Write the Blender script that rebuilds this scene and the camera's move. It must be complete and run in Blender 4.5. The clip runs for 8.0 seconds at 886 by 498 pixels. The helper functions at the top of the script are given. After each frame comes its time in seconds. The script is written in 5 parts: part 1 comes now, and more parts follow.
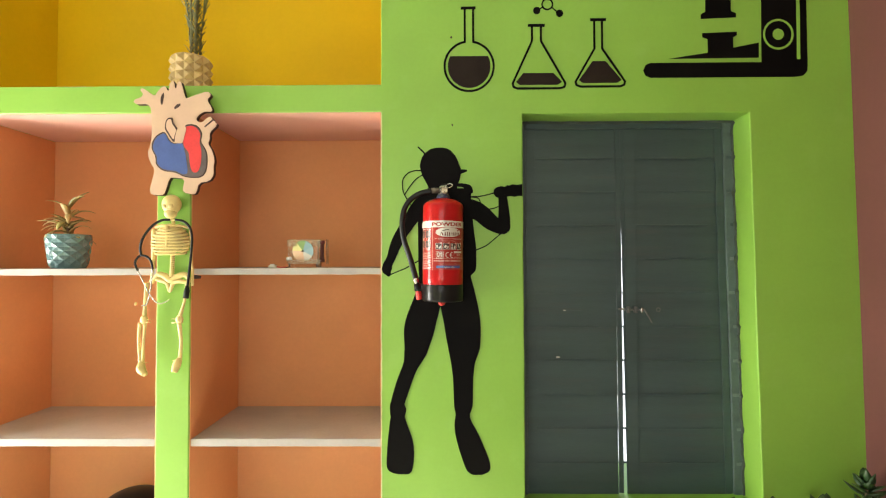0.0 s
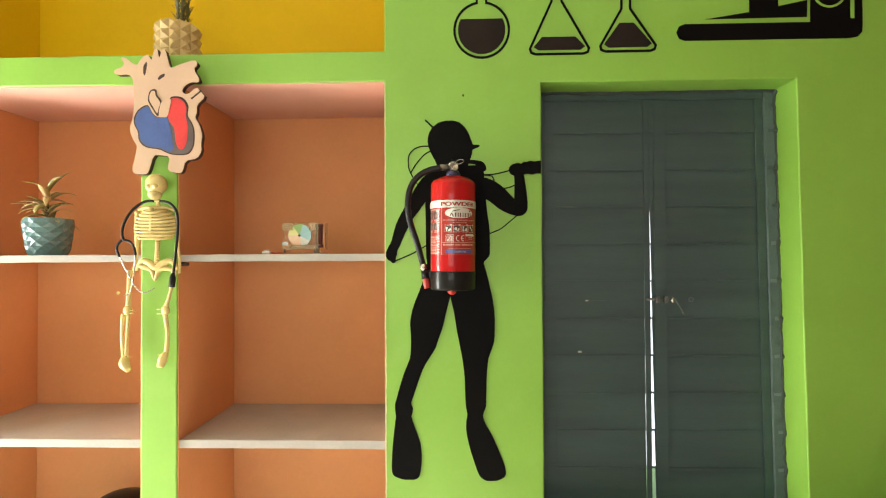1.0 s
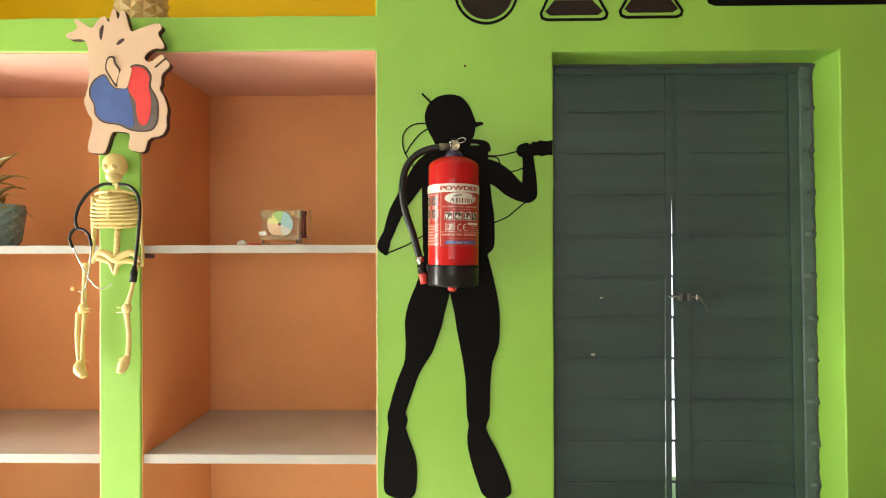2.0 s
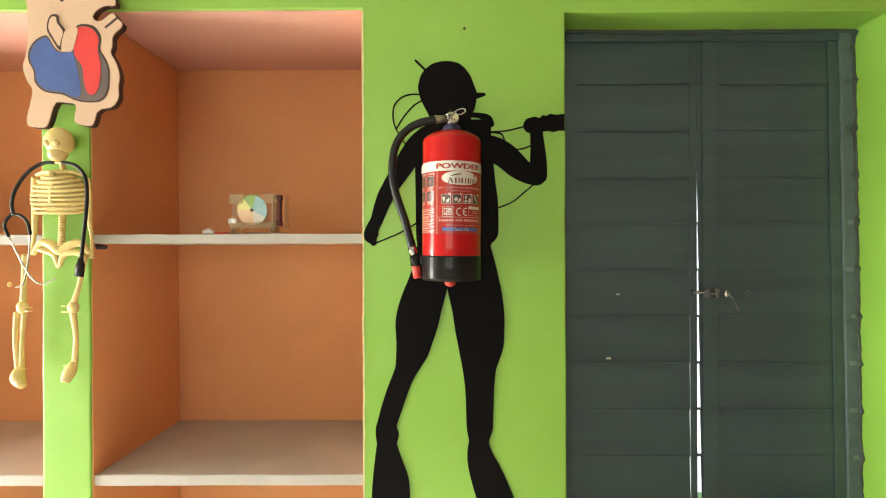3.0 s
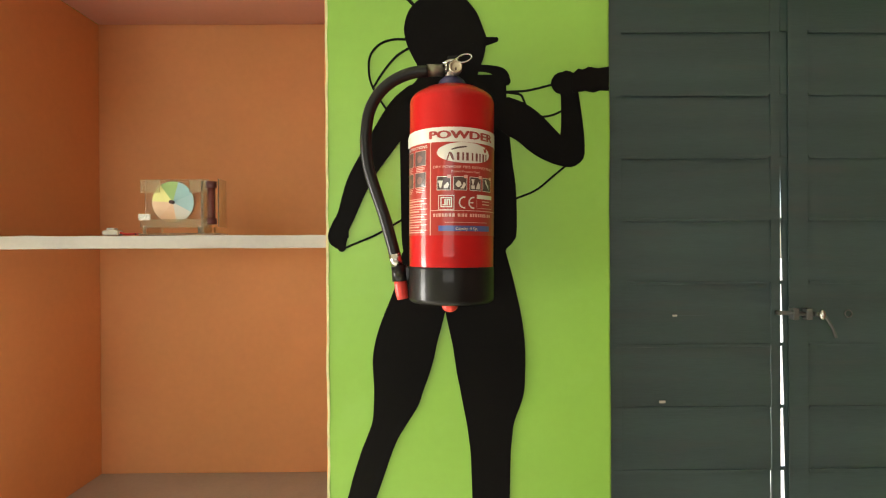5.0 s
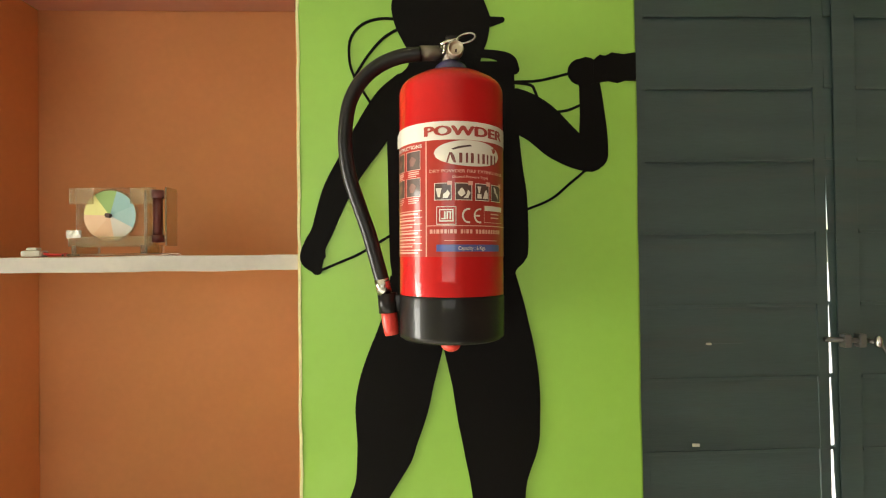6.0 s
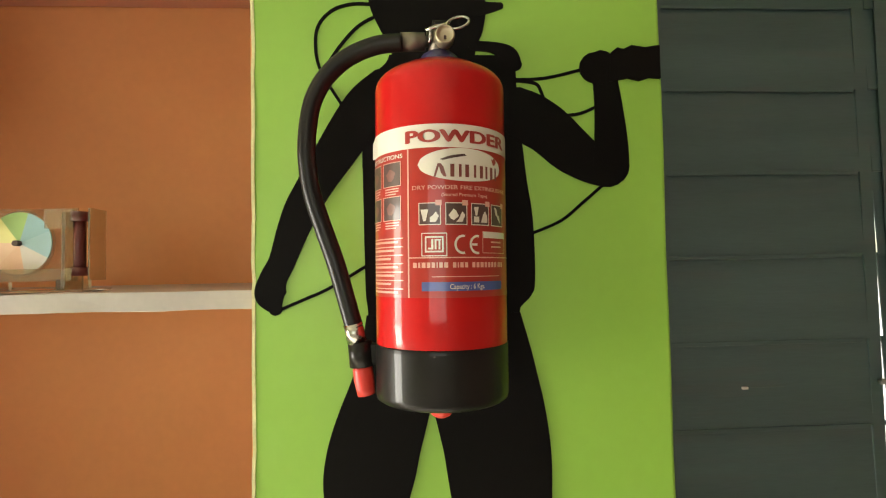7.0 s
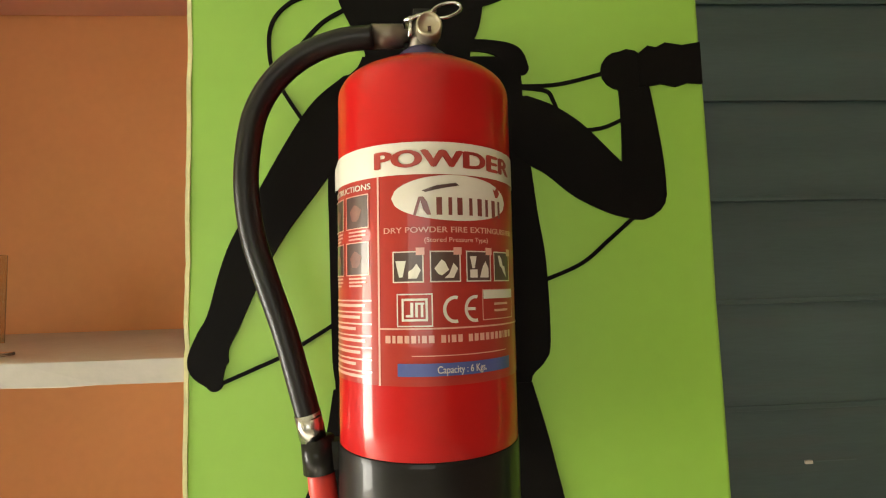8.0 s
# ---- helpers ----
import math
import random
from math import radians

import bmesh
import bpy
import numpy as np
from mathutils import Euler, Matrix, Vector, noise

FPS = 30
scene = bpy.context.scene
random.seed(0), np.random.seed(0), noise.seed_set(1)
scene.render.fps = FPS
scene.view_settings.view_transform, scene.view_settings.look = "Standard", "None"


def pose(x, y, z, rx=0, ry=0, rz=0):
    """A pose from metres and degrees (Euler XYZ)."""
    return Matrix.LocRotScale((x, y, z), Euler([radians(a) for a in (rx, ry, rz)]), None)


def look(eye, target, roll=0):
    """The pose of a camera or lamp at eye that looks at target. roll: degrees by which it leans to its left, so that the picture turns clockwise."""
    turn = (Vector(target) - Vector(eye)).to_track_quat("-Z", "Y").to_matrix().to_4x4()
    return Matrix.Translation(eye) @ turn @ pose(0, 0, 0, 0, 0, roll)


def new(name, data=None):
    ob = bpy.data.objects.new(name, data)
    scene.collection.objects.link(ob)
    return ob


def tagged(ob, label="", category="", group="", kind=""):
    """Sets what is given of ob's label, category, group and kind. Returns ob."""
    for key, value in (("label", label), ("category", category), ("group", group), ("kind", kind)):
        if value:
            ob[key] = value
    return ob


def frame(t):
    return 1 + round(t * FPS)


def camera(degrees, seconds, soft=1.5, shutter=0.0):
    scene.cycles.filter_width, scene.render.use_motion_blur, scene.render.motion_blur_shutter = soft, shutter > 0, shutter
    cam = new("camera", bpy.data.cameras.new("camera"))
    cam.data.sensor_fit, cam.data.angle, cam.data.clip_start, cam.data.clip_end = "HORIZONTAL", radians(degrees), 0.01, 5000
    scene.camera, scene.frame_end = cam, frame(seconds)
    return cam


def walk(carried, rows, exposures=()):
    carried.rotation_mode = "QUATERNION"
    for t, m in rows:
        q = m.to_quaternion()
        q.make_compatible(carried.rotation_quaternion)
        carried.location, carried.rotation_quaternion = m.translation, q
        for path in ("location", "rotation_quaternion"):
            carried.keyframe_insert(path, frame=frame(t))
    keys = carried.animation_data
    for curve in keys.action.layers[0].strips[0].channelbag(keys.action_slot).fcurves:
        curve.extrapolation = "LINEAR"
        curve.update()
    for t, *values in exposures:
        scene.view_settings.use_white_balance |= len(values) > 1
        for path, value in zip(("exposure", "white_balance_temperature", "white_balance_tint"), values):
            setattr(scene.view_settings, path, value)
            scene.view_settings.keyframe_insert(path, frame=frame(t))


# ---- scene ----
cam = camera(83.2, 8.0, soft=1.15)
PATH = [
    (0, (0.262, -1.958, 1.461), (0.243, 0.041, 1.511), -0.2),
    (0.5, (0.261, -1.869, 1.44), (0.221, 0.13, 1.488), -0.4),
    (1, (0.256, -1.775, 1.427), (0.201, 0.224, 1.455), -0.3),
    (2.5, (0.226, -1.474, 1.415), (0.212, 0.526, 1.414), -0.1),
    (3, (0.225, -1.374, 1.394), (0.219, 0.626, 1.393), -0.2),
    (3.5, (0.224, -1.276, 1.388), (0.232, 0.724, 1.388), -0.4),
    (4, (0.229, -1.178, 1.396), (0.229, 0.822, 1.387), -0.4),
    (5.5, (0.213, -0.892, 1.419), (0.248, 1.107, 1.423), -0.4),
    (6, (0.206, -0.813, 1.433), (0.274, 1.186, 1.456), -0.7),
    (6.5, (0.21, -0.74, 1.444), (0.306, 1.257, 1.49), -0.8),
    (7, (0.215, -0.666, 1.46), (0.321, 1.329, 1.538), -1.1),
    (7.5, (0.225, -0.589, 1.479), (0.338, 1.404, 1.594), -1.5),
    (8, (0.235, -0.523, 1.501), (0.344, 1.468, 1.652), -1.7),
]
walk(cam, [(t, look(eye, target, roll)) for t, eye, target, roll in PATH], [(0.0, 2.18, 6500, 8), (4.0, 2.16, 6550, 8), (8.0, 2.0, 7000, 7)])

# ---- light ----
scene.view_settings.exposure = 0.0
world = bpy.data.worlds.new("world")
scene.world = world
world.use_nodes = True
wn = world.node_tree
sky = wn.nodes.new("ShaderNodeTexSky")
sky.sky_type, sky.sun_disc = "NISHITA", False
sky.sun_elevation, sky.sun_rotation = radians(27), radians(270)
wn.nodes["Background"].inputs["Strength"].default_value = 0.06
wn.links.new(sky.outputs["Color"], wn.nodes["Background"].inputs["Color"])


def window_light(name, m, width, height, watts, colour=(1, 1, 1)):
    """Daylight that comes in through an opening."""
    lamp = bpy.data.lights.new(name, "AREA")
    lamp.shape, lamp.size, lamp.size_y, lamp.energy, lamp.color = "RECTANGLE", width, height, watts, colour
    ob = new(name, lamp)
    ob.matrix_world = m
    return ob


# daylight through the side doorway, and the sun on the floor inside the doorway
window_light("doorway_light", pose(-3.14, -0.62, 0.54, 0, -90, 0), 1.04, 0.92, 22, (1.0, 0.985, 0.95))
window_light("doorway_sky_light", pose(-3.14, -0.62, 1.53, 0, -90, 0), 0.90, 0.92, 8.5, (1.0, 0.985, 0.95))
# broad fill from an unseen rear opening, added to lift the front wall
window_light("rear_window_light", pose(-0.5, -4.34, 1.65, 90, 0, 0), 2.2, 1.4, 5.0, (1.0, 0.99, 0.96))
sun = bpy.data.lights.new("sun", "SUN")
sun.energy, sun.angle, sun.color = 5.0, radians(0.5), (1.0, 0.965, 0.90)
new("sun", sun).matrix_world = look((-9.0, -0.95, 3.36), (-2.4, -0.85, 0.0))

# ---- materials ----


def surf(name, col, rough=0.5, var=0.1, scale=6.0, grain=120.0, bump=0.1, metal=0.0, coat=0.0, stain=None, stain_amount=0.0, spec=0.5, stretch=None):
    """A painted or plain surface with broad and fine variation of colour, gloss and relief."""
    mat = bpy.data.materials.new(name)
    mat.use_nodes = True
    t = mat.node_tree
    b = t.nodes["Principled BSDF"]
    co = t.nodes.new("ShaderNodeTexCoord")
    wide = t.nodes.new("ShaderNodeTexNoise")
    wide.inputs["Scale"].default_value, wide.inputs["Detail"].default_value = scale, 5
    fine = t.nodes.new("ShaderNodeTexNoise")
    fine.inputs["Scale"].default_value, fine.inputs["Detail"].default_value = grain, 3
    place = co.outputs["Object"]
    if stretch:
        along = t.nodes.new("ShaderNodeMapping")
        along.inputs["Scale"].default_value = stretch
        t.links.new(place, along.inputs["Vector"])
        place = along.outputs["Vector"]
    for n in (wide, fine):
        t.links.new(place, n.inputs["Vector"])
    add = t.nodes.new("ShaderNodeMath")
    add.operation, add.inputs[1].default_value = "MULTIPLY_ADD", 0.35
    t.links.new(fine.outputs["Fac"], add.inputs[0])
    t.links.new(wide.outputs["Fac"], add.inputs[2])
    ramp = t.nodes.new("ShaderNodeValToRGB")
    lo, hi = ramp.color_ramp.elements
    lo.position, hi.position = 0.4, 0.95
    lo.color = (*[c * (1 - var) for c in col], 1)
    hi.color = (*[min(1, c * (1 + var)) for c in col], 1)
    t.links.new(add.outputs[0], ramp.inputs["Fac"])
    out = ramp.outputs["Color"]
    if stain:
        spots = t.nodes.new("ShaderNodeTexNoise")
        spots.inputs["Scale"].default_value, spots.inputs["Detail"].default_value = scale * 2.3, 8
        t.links.new(place, spots.inputs["Vector"])
        cut = t.nodes.new("ShaderNodeMapRange")
        cut.inputs["From Min"].default_value, cut.inputs["From Max"].default_value = 0.56, 0.7
        cut.inputs["To Max"].default_value = stain_amount
        t.links.new(spots.outputs["Fac"], cut.inputs["Value"])
        mix = t.nodes.new("ShaderNodeMix")
        mix.data_type = "RGBA"
        t.links.new(cut.outputs["Result"], mix.inputs["Factor"])
        t.links.new(out, mix.inputs["A"])
        mix.inputs["B"].default_value = (*stain, 1)
        out = mix.outputs["Result"]
    t.links.new(out, b.inputs["Base Color"])
    gloss = t.nodes.new("ShaderNodeMapRange")
    gloss.inputs["To Min"].default_value, gloss.inputs["To Max"].default_value = max(0.02, rough - 0.08), min(1, rough + 0.08)
    t.links.new(wide.outputs["Fac"], gloss.inputs["Value"])
    t.links.new(gloss.outputs["Result"], b.inputs["Roughness"])
    b.inputs["Metallic"].default_value = metal
    b.inputs["Coat Weight"].default_value = coat
    b.inputs["Coat Roughness"].default_value = 0.045
    b.inputs["Specular IOR Level"].default_value = spec
    if bump:
        rel = t.nodes.new("ShaderNodeBump")
        rel.inputs["Strength"].default_value, rel.inputs["Distance"].default_value = bump, 0.004
        t.links.new(add.outputs[0], rel.inputs["Height"])
        t.links.new(rel.outputs["Normal"], b.inputs["Normal"])
    return mat


GREEN = surf("green_wall_paint", (0.248, 0.474, 0.060), 0.43, 0.07, 3.5, 60, 0.10, stain=(0.29, 0.52, 0.095), stain_amount=0.35, spec=0.65)
ORANGE = surf("orange_niche_paint", (0.72, 0.335, 0.145), 0.6, 0.07, 3.0, 60, 0.12, stain=(0.72, 0.32, 0.14), stain_amount=0.4, spec=0.25)
# niche orange lightened towards pink: the soffit's glare is in the colour
GLARE_ORANGE = surf("salmon_pink_slab_paint", (0.75, 0.42, 0.33), 0.6, 0.05, 3.0, 60, 0.12)
YELLOW = surf("yellow_loft_paint", (0.72, 0.46, 0.004), 0.6, 0.06, 2.5, 60, 0.12, spec=0.2)
MAROON = surf("maroon_wall_paint", (0.14, 0.046, 0.040), 0.55, 0.1, 3.0, 60, 0.12)
CREAM = surf("off_white_room_paint", (0.74, 0.70, 0.60), 0.7, 0.05, 2.0, 60, 0.12)
FLOOR = surf("pale_cement_floor", (0.72, 0.67, 0.61), 0.55, 0.15, 2.0, 40, 0.2)
SHELF_EDGE = surf("whitewashed_edge", (0.44, 0.41, 0.37), 0.65, 0.12, 6.0, 90, 0.25, stain=(0.45, 0.40, 0.35), stain_amount=0.4)
SHELF = surf("grey_cement_slab", (0.46, 0.40, 0.35), 0.65, 0.12, 5.0, 90, 0.25, stain=(0.42, 0.36, 0.31), stain_amount=0.5)
BLACK = surf("black_mural_paint", (0.0032, 0.0027, 0.0024), 0.6, 0.3, 8.0, 150, 0.1, spec=0.08)
MURAL_BROWN = surf("brown_black_mural_paint", (0.018, 0.011, 0.009), 0.55, 0.25, 8.0, 150, 0.1, spec=0.15)
DOOR = surf("grey_green_door_paint", (0.051, 0.085, 0.085), 0.40, 0.24, 3.0, 60, 0.20, stain=(0.062, 0.082, 0.080), stain_amount=0.7, spec=0.55, stretch=(0.5, 1.0, 5.0))
DOOR_WORN = surf("worn_grey_green_paint", (0.10, 0.138, 0.138), 0.5, 0.2, 9.0, 90, 0.2, stain=(0.065, 0.09, 0.085), stain_amount=0.7, spec=0.4)
STRAP = surf("scuffed_pale_metal", (0.17, 0.21, 0.20), 0.4, 0.25, 40, 200, 0.2)
CEMENT = surf("ragged_dark_grey_paint", (0.06, 0.075, 0.065), 0.8, 0.25, 20, 150, 0.5)
STEEL = surf("dull_steel", (0.22, 0.19, 0.15), 0.45, 0.15, 30, 300, 0.1, metal=0.7)
DARK_STEEL = surf("dark_worn_steel", (0.16, 0.16, 0.155), 0.45, 0.2, 40, 300, 0.1, metal=0.6)
CHROME = surf("worn_chrome", (0.52, 0.51, 0.48), 0.25, 0.1, 40, 400, 0.05, metal=1.0)
BRASSY = surf("pale_brass_gauge", (0.44, 0.38, 0.27), 0.4, 0.12, 60, 500, 0.05, metal=0.7)
RED = surf("red_enamel", (0.44, 0.008, 0.009), 0.4, 0.05, 8, 200, 0.01, coat=0.5, spec=0.08)
RED_PLASTIC = surf("red_plastic", (0.62, 0.04, 0.03), 0.4, 0.06, 30, 300, 0.05)
RUBBER = surf("black_rubber", (0.008, 0.0075, 0.007), 0.36, 0.2, 40, 400, 0.08, spec=0.3)
SKIRT = surf("black_plastic_skirt", (0.011, 0.010, 0.009), 0.4, 0.2, 20, 260, 0.04, coat=0.22, spec=0.12)
COLLAR = surf("violet_blue_collar", (0.035, 0.03, 0.09), 0.4, 0.15, 60, 400, 0.05)
LABEL_RED = surf("printed_red_label", (0.36, 0.030, 0.022), 0.35, 0.08, 20, 300, 0.02, coat=0.5, spec=0.2)
LABEL_WHITE = surf("printed_white", (0.66, 0.62, 0.55), 0.35, 0.05, 20, 300, 0.02, coat=0.5)
LABEL_PINK = surf("faded_pink_print", (0.66, 0.34, 0.28), 0.35, 0.1, 40, 300, 0.02, coat=0.5)
LABEL_BLUE = surf("printed_blue", (0.06, 0.09, 0.30), 0.35, 0.1, 40, 300, 0.02, coat=0.5)
LABEL_DARK = surf("printed_dark", (0.07, 0.035, 0.03), 0.35, 0.2, 60, 300, 0.02, coat=0.5)
PHOTO_TONE = surf("printed_photo_tone", (0.17, 0.07, 0.055), 0.35, 0.3, 90, 300, 0.02, coat=0.5)
PRINT_RED = surf("printed_deep_red", (0.33, 0.03, 0.022), 0.35, 0.1, 40, 300, 0.02, coat=0.5)
MAKER_RED = surf("printed_brown_red", (0.17, 0.035, 0.028), 0.35, 0.15, 60, 300, 0.02, coat=0.5)
BOARD = surf("pale_foam_board", (0.62, 0.42, 0.29), 0.7, 0.05, 12, 120, 0.1)
BOARD_DARK = surf("dark_brown_marker", (0.05, 0.022, 0.016), 0.6, 0.2, 30, 200, 0.05)
HEART_BLUE = surf("blue_poster_paint", (0.055, 0.10, 0.30), 0.6, 0.2, 18, 120, 0.1)
HEART_RED = surf("red_poster_paint", (0.62, 0.035, 0.035), 0.55, 0.25, 14, 120, 0.1)
HEART_GREY = surf("grey_poster_paint", (0.12, 0.09, 0.085), 0.6, 0.2, 18, 120, 0.1)
BONE = surf("yellowed_plastic_bone", (0.77, 0.60, 0.24), 0.42, 0.14, 25, 200, 0.1)
TEAL = surf("teal_glazed_pot", (0.11, 0.21, 0.22), 0.25, 0.15, 20, 200, 0.05, coat=0.4)
TAN = surf("tan_wood_pot", (0.56, 0.40, 0.17), 0.55, 0.15, 18, 150, 0.15)
SOIL = surf("dark_soil", (0.05, 0.035, 0.025), 0.9, 0.3, 60, 300, 0.5)
LEAF = surf("dusty_green_leaf", (0.33, 0.27, 0.08), 0.5, 0.3, 25, 200, 0.1)
LEAF_DRY = surf("pale_dry_leaf", (0.50, 0.37, 0.16), 0.55, 0.25, 25, 200, 0.1)
LEAF_DARK = surf("dark_succulent_leaf", (0.035, 0.075, 0.022), 0.45, 0.25, 25, 200, 0.1)
HERB = surf("olive_herb_leaf", (0.15, 0.15, 0.05), 0.55, 0.3, 30, 200, 0.1)
BARK = surf("brown_stem", (0.16, 0.10, 0.05), 0.7, 0.2, 40, 200, 0.2)


def clear_plastic(name, tint, through_share=0.94):
    mat = bpy.data.materials.new(name)
    mat.use_nodes = True
    t = mat.node_tree
    b = t.nodes["Principled BSDF"]
    b.inputs["Base Color"].default_value = (*tint, 1)
    b.inputs["Transmission Weight"].default_value = through_share
    b.inputs["IOR"].default_value = 1.3
    n = t.nodes.new("ShaderNodeTexNoise")
    n.inputs["Scale"].default_value = 30
    r = t.nodes.new("ShaderNodeMapRange")
    r.inputs["To Min"].default_value, r.inputs["To Max"].default_value = 0.05, 0.2
    t.links.new(n.outputs["Fac"], r.inputs["Value"])
    t.links.new(r.outputs["Result"], b.inputs["Roughness"])
    return mat


CLEAR = clear_plastic("hazy_clear_plastic", (0.88, 0.86, 0.76))
GLARE_SILVER = surf("silvery_foil", (0.50, 0.48, 0.42), 0.25, 0.2, 160, 500, 0.9, metal=0.6)
HAZY = clear_plastic("milky_plastic", (0.80, 0.74, 0.56), 0.88)


def glow(name, colour, strength):
    mat = bpy.data.materials.new(name)
    mat.use_nodes = True
    t = mat.node_tree
    t.nodes.remove(t.nodes["Principled BSDF"])
    e = t.nodes.new("ShaderNodeEmission")
    e.inputs["Color"].default_value, e.inputs["Strength"].default_value = (*colour, 1), strength
    t.links.new(e.outputs[0], t.nodes["Material Output"].inputs["Surface"])
    return mat


DAY = glow("bright_day_outside", (0.90, 0.95, 1.0), 0.42)

# ---- builders ----


def mesh_of(name, bm, material, smooth=False):
    me = bpy.data.meshes.new(name)
    bmesh.ops.recalc_face_normals(bm, faces=bm.faces)
    bm.to_mesh(me)
    bm.free()
    me.materials.append(material)
    if smooth:
        for p in me.polygons:
            p.use_smooth = True
    return me


def part(name, bm, material, parent=None, label="", smooth=False):
    ob = new(name, mesh_of(name, bm, material, smooth))
    if parent:
        ob.parent = parent
        ob.matrix_parent_inverse = parent.matrix_world.inverted()
    if label:
        tagged(ob, label)
    return ob


def thing(name, place, label, category, group=""):
    ob = new(name)
    ob.empty_display_size = 0.05
    ob.matrix_world = Matrix.Translation(place)
    return tagged(ob, label, category, group)


def box(bm, x0, x1, y0, y1, z0, z1, bevel=0.0):
    made = bmesh.ops.create_cube(bm, size=1)
    vs = made["verts"]
    for v in vs:
        v.co = Vector(((x0 + x1) / 2 + v.co.x * (x1 - x0), (y0 + y1) / 2 + v.co.y * (y1 - y0), (z0 + z1) / 2 + v.co.z * (z1 - z0)))
    if bevel:
        es = list({e for v in vs for e in v.link_edges})
        bmesh.ops.bevel(bm, geom=es, offset=bevel, segments=2, affect="EDGES", profile=0.6)
    return bm


def boxed(*a, **k):
    return box(bmesh.new(), *a, **k)


def spline(points, steps=8, closed=False):
    """A smooth line through the points (Catmull-Rom), of any number of coordinates."""
    p = [np.array(q, float) for q in points]
    n = len(p)
    out = []
    for i in range(n if closed else n - 1):
        a, b, c, d = (p[(i + k) % n] if closed else p[min(max(i + k, 0), n - 1)] for k in (-1, 0, 1, 2))
        for s in range(steps):
            u = s / steps
            out.append(0.5 * (2 * b + (c - a) * u + (2 * a - 5 * b + 4 * c - d) * u * u + (3 * b - a - 3 * c + d) * u ** 3))
    if not closed:
        out.append(p[-1])
    return out


def tube(bm, points, radius, sides=10, steps=6, smooth_path=True):
    """A round tube along a smooth path; radius is one number or one for each point."""
    rad = radius if isinstance(radius, (list, tuple)) else [radius] * len(points)
    rows = [(*q, r) for q, r in zip(points, rad)]
    path = spline(rows, steps) if smooth_path else [np.array(r, float) for r in rows]
    rings, side = [], None
    for i, q in enumerate(path):
        a, b = path[max(i - 1, 0)][:3], path[min(i + 1, len(path) - 1)][:3]
        way = Vector(b - a).normalized()
        if side is None:
            side = way.orthogonal().normalized()
        side = (side - way * side.dot(way)).normalized()
        other = way.cross(side)
        rings.append([bm.verts.new(Vector(q[:3]) + (side * math.cos(k * math.tau / sides) + other * math.sin(k * math.tau / sides)) * q[3]) for k in range(sides)])
    for r0, r1 in zip(rings, rings[1:]):
        for k in range(sides):
            bm.faces.new((r0[k], r0[(k + 1) % sides], r1[(k + 1) % sides], r1[k]))
    bm.faces.new(rings[0])
    bm.faces.new(rings[-1])
    return bm


def lathe(bm, profile, centre, sides=48, m=None):
    """Turns (radius, height) rows round the upright through centre."""
    rings = []
    for r, z in profile:
        rings.append([bm.verts.new((r * math.cos(k * math.tau / sides), r * math.sin(k * math.tau / sides), z)) for k in range(sides)])
    for r0, r1 in zip(rings, rings[1:]):
        for k in range(sides):
            bm.faces.new((r0[k], r0[(k + 1) % sides], r1[(k + 1) % sides], r1[k]))
    bm.faces.new(rings[0])
    bm.faces.new(rings[-1])
    turn = Matrix.Translation(centre) @ (m or Matrix())
    for ring in rings:
        for v in ring:
            v.co = turn @ v.co
    return bm


def blob(bm, centre, size, seg=16):
    made = bmesh.ops.create_uvsphere(bm, u_segments=seg, v_segments=max(6, seg // 2), radius=1)
    for v in made["verts"]:
        v.co = Vector(centre) + Vector((v.co.x * size[0], v.co.y * size[1], v.co.z * size[2]))
    return bm


def slab(bm, outline, y0, y1):
    """An outline in the wall's plane (x, z), filled and given depth from y0 to y1."""
    a = [bm.verts.new((x, y0, z)) for x, z in outline]
    b = [bm.verts.new((x, y1, z)) for x, z in outline]
    bm.faces.new(a)
    bm.faces.new(b[::-1])
    n = len(a)
    for i in range(n):
        bm.faces.new((a[i], a[(i + 1) % n], b[(i + 1) % n], b[i]))
    return bm


def band(bm, stations, y0, y1, steps=6):
    """A flat painted limb: rows of (x, z, half width) along its middle line, with round ends."""
    path = spline(stations, steps)
    left, right = [], []
    for i, q in enumerate(path):
        d = path[min(i + 1, len(path) - 1)][:2] - path[max(i - 1, 0)][:2]
        d = d / (np.linalg.norm(d) or 1)
        nrm = np.array((-d[1], d[0]))
        left.append(q[:2] + nrm * q[2])
        right.append(q[:2] - nrm * q[2])

    def cap(q, p):
        d = q[:2] - p[:2]
        a0 = math.atan2(d[1], d[0])
        return [q[:2] + q[2] * np.array((math.cos(a0 + s), math.sin(a0 + s))) for s in np.linspace(math.pi / 2, -math.pi / 2, 9)[1:-1]]

    ring = left + cap(path[-1], path[-2]) + right[::-1] + cap(path[0], path[1])
    return slab(bm, ring, y0, y1)


def spans(bm, rows, y0, y1, steps=5):
    """A flat painted form: rows of (height, left, right)."""
    path = spline(rows, steps)
    return slab(bm, [(q[1], q[0]) for q in path] + [(q[2], q[0]) for q in path[::-1]], y0, y1)


def ellipse(cx, cz, rx, rz, n=40, lean=0.0):
    c, s = math.cos(lean), math.sin(lean)
    return [(cx + rx * math.cos(a) * c - rz * math.sin(a) * s, cz + rx * math.cos(a) * s + rz * math.sin(a) * c) for a in np.linspace(0, math.tau, n, endpoint=False)]


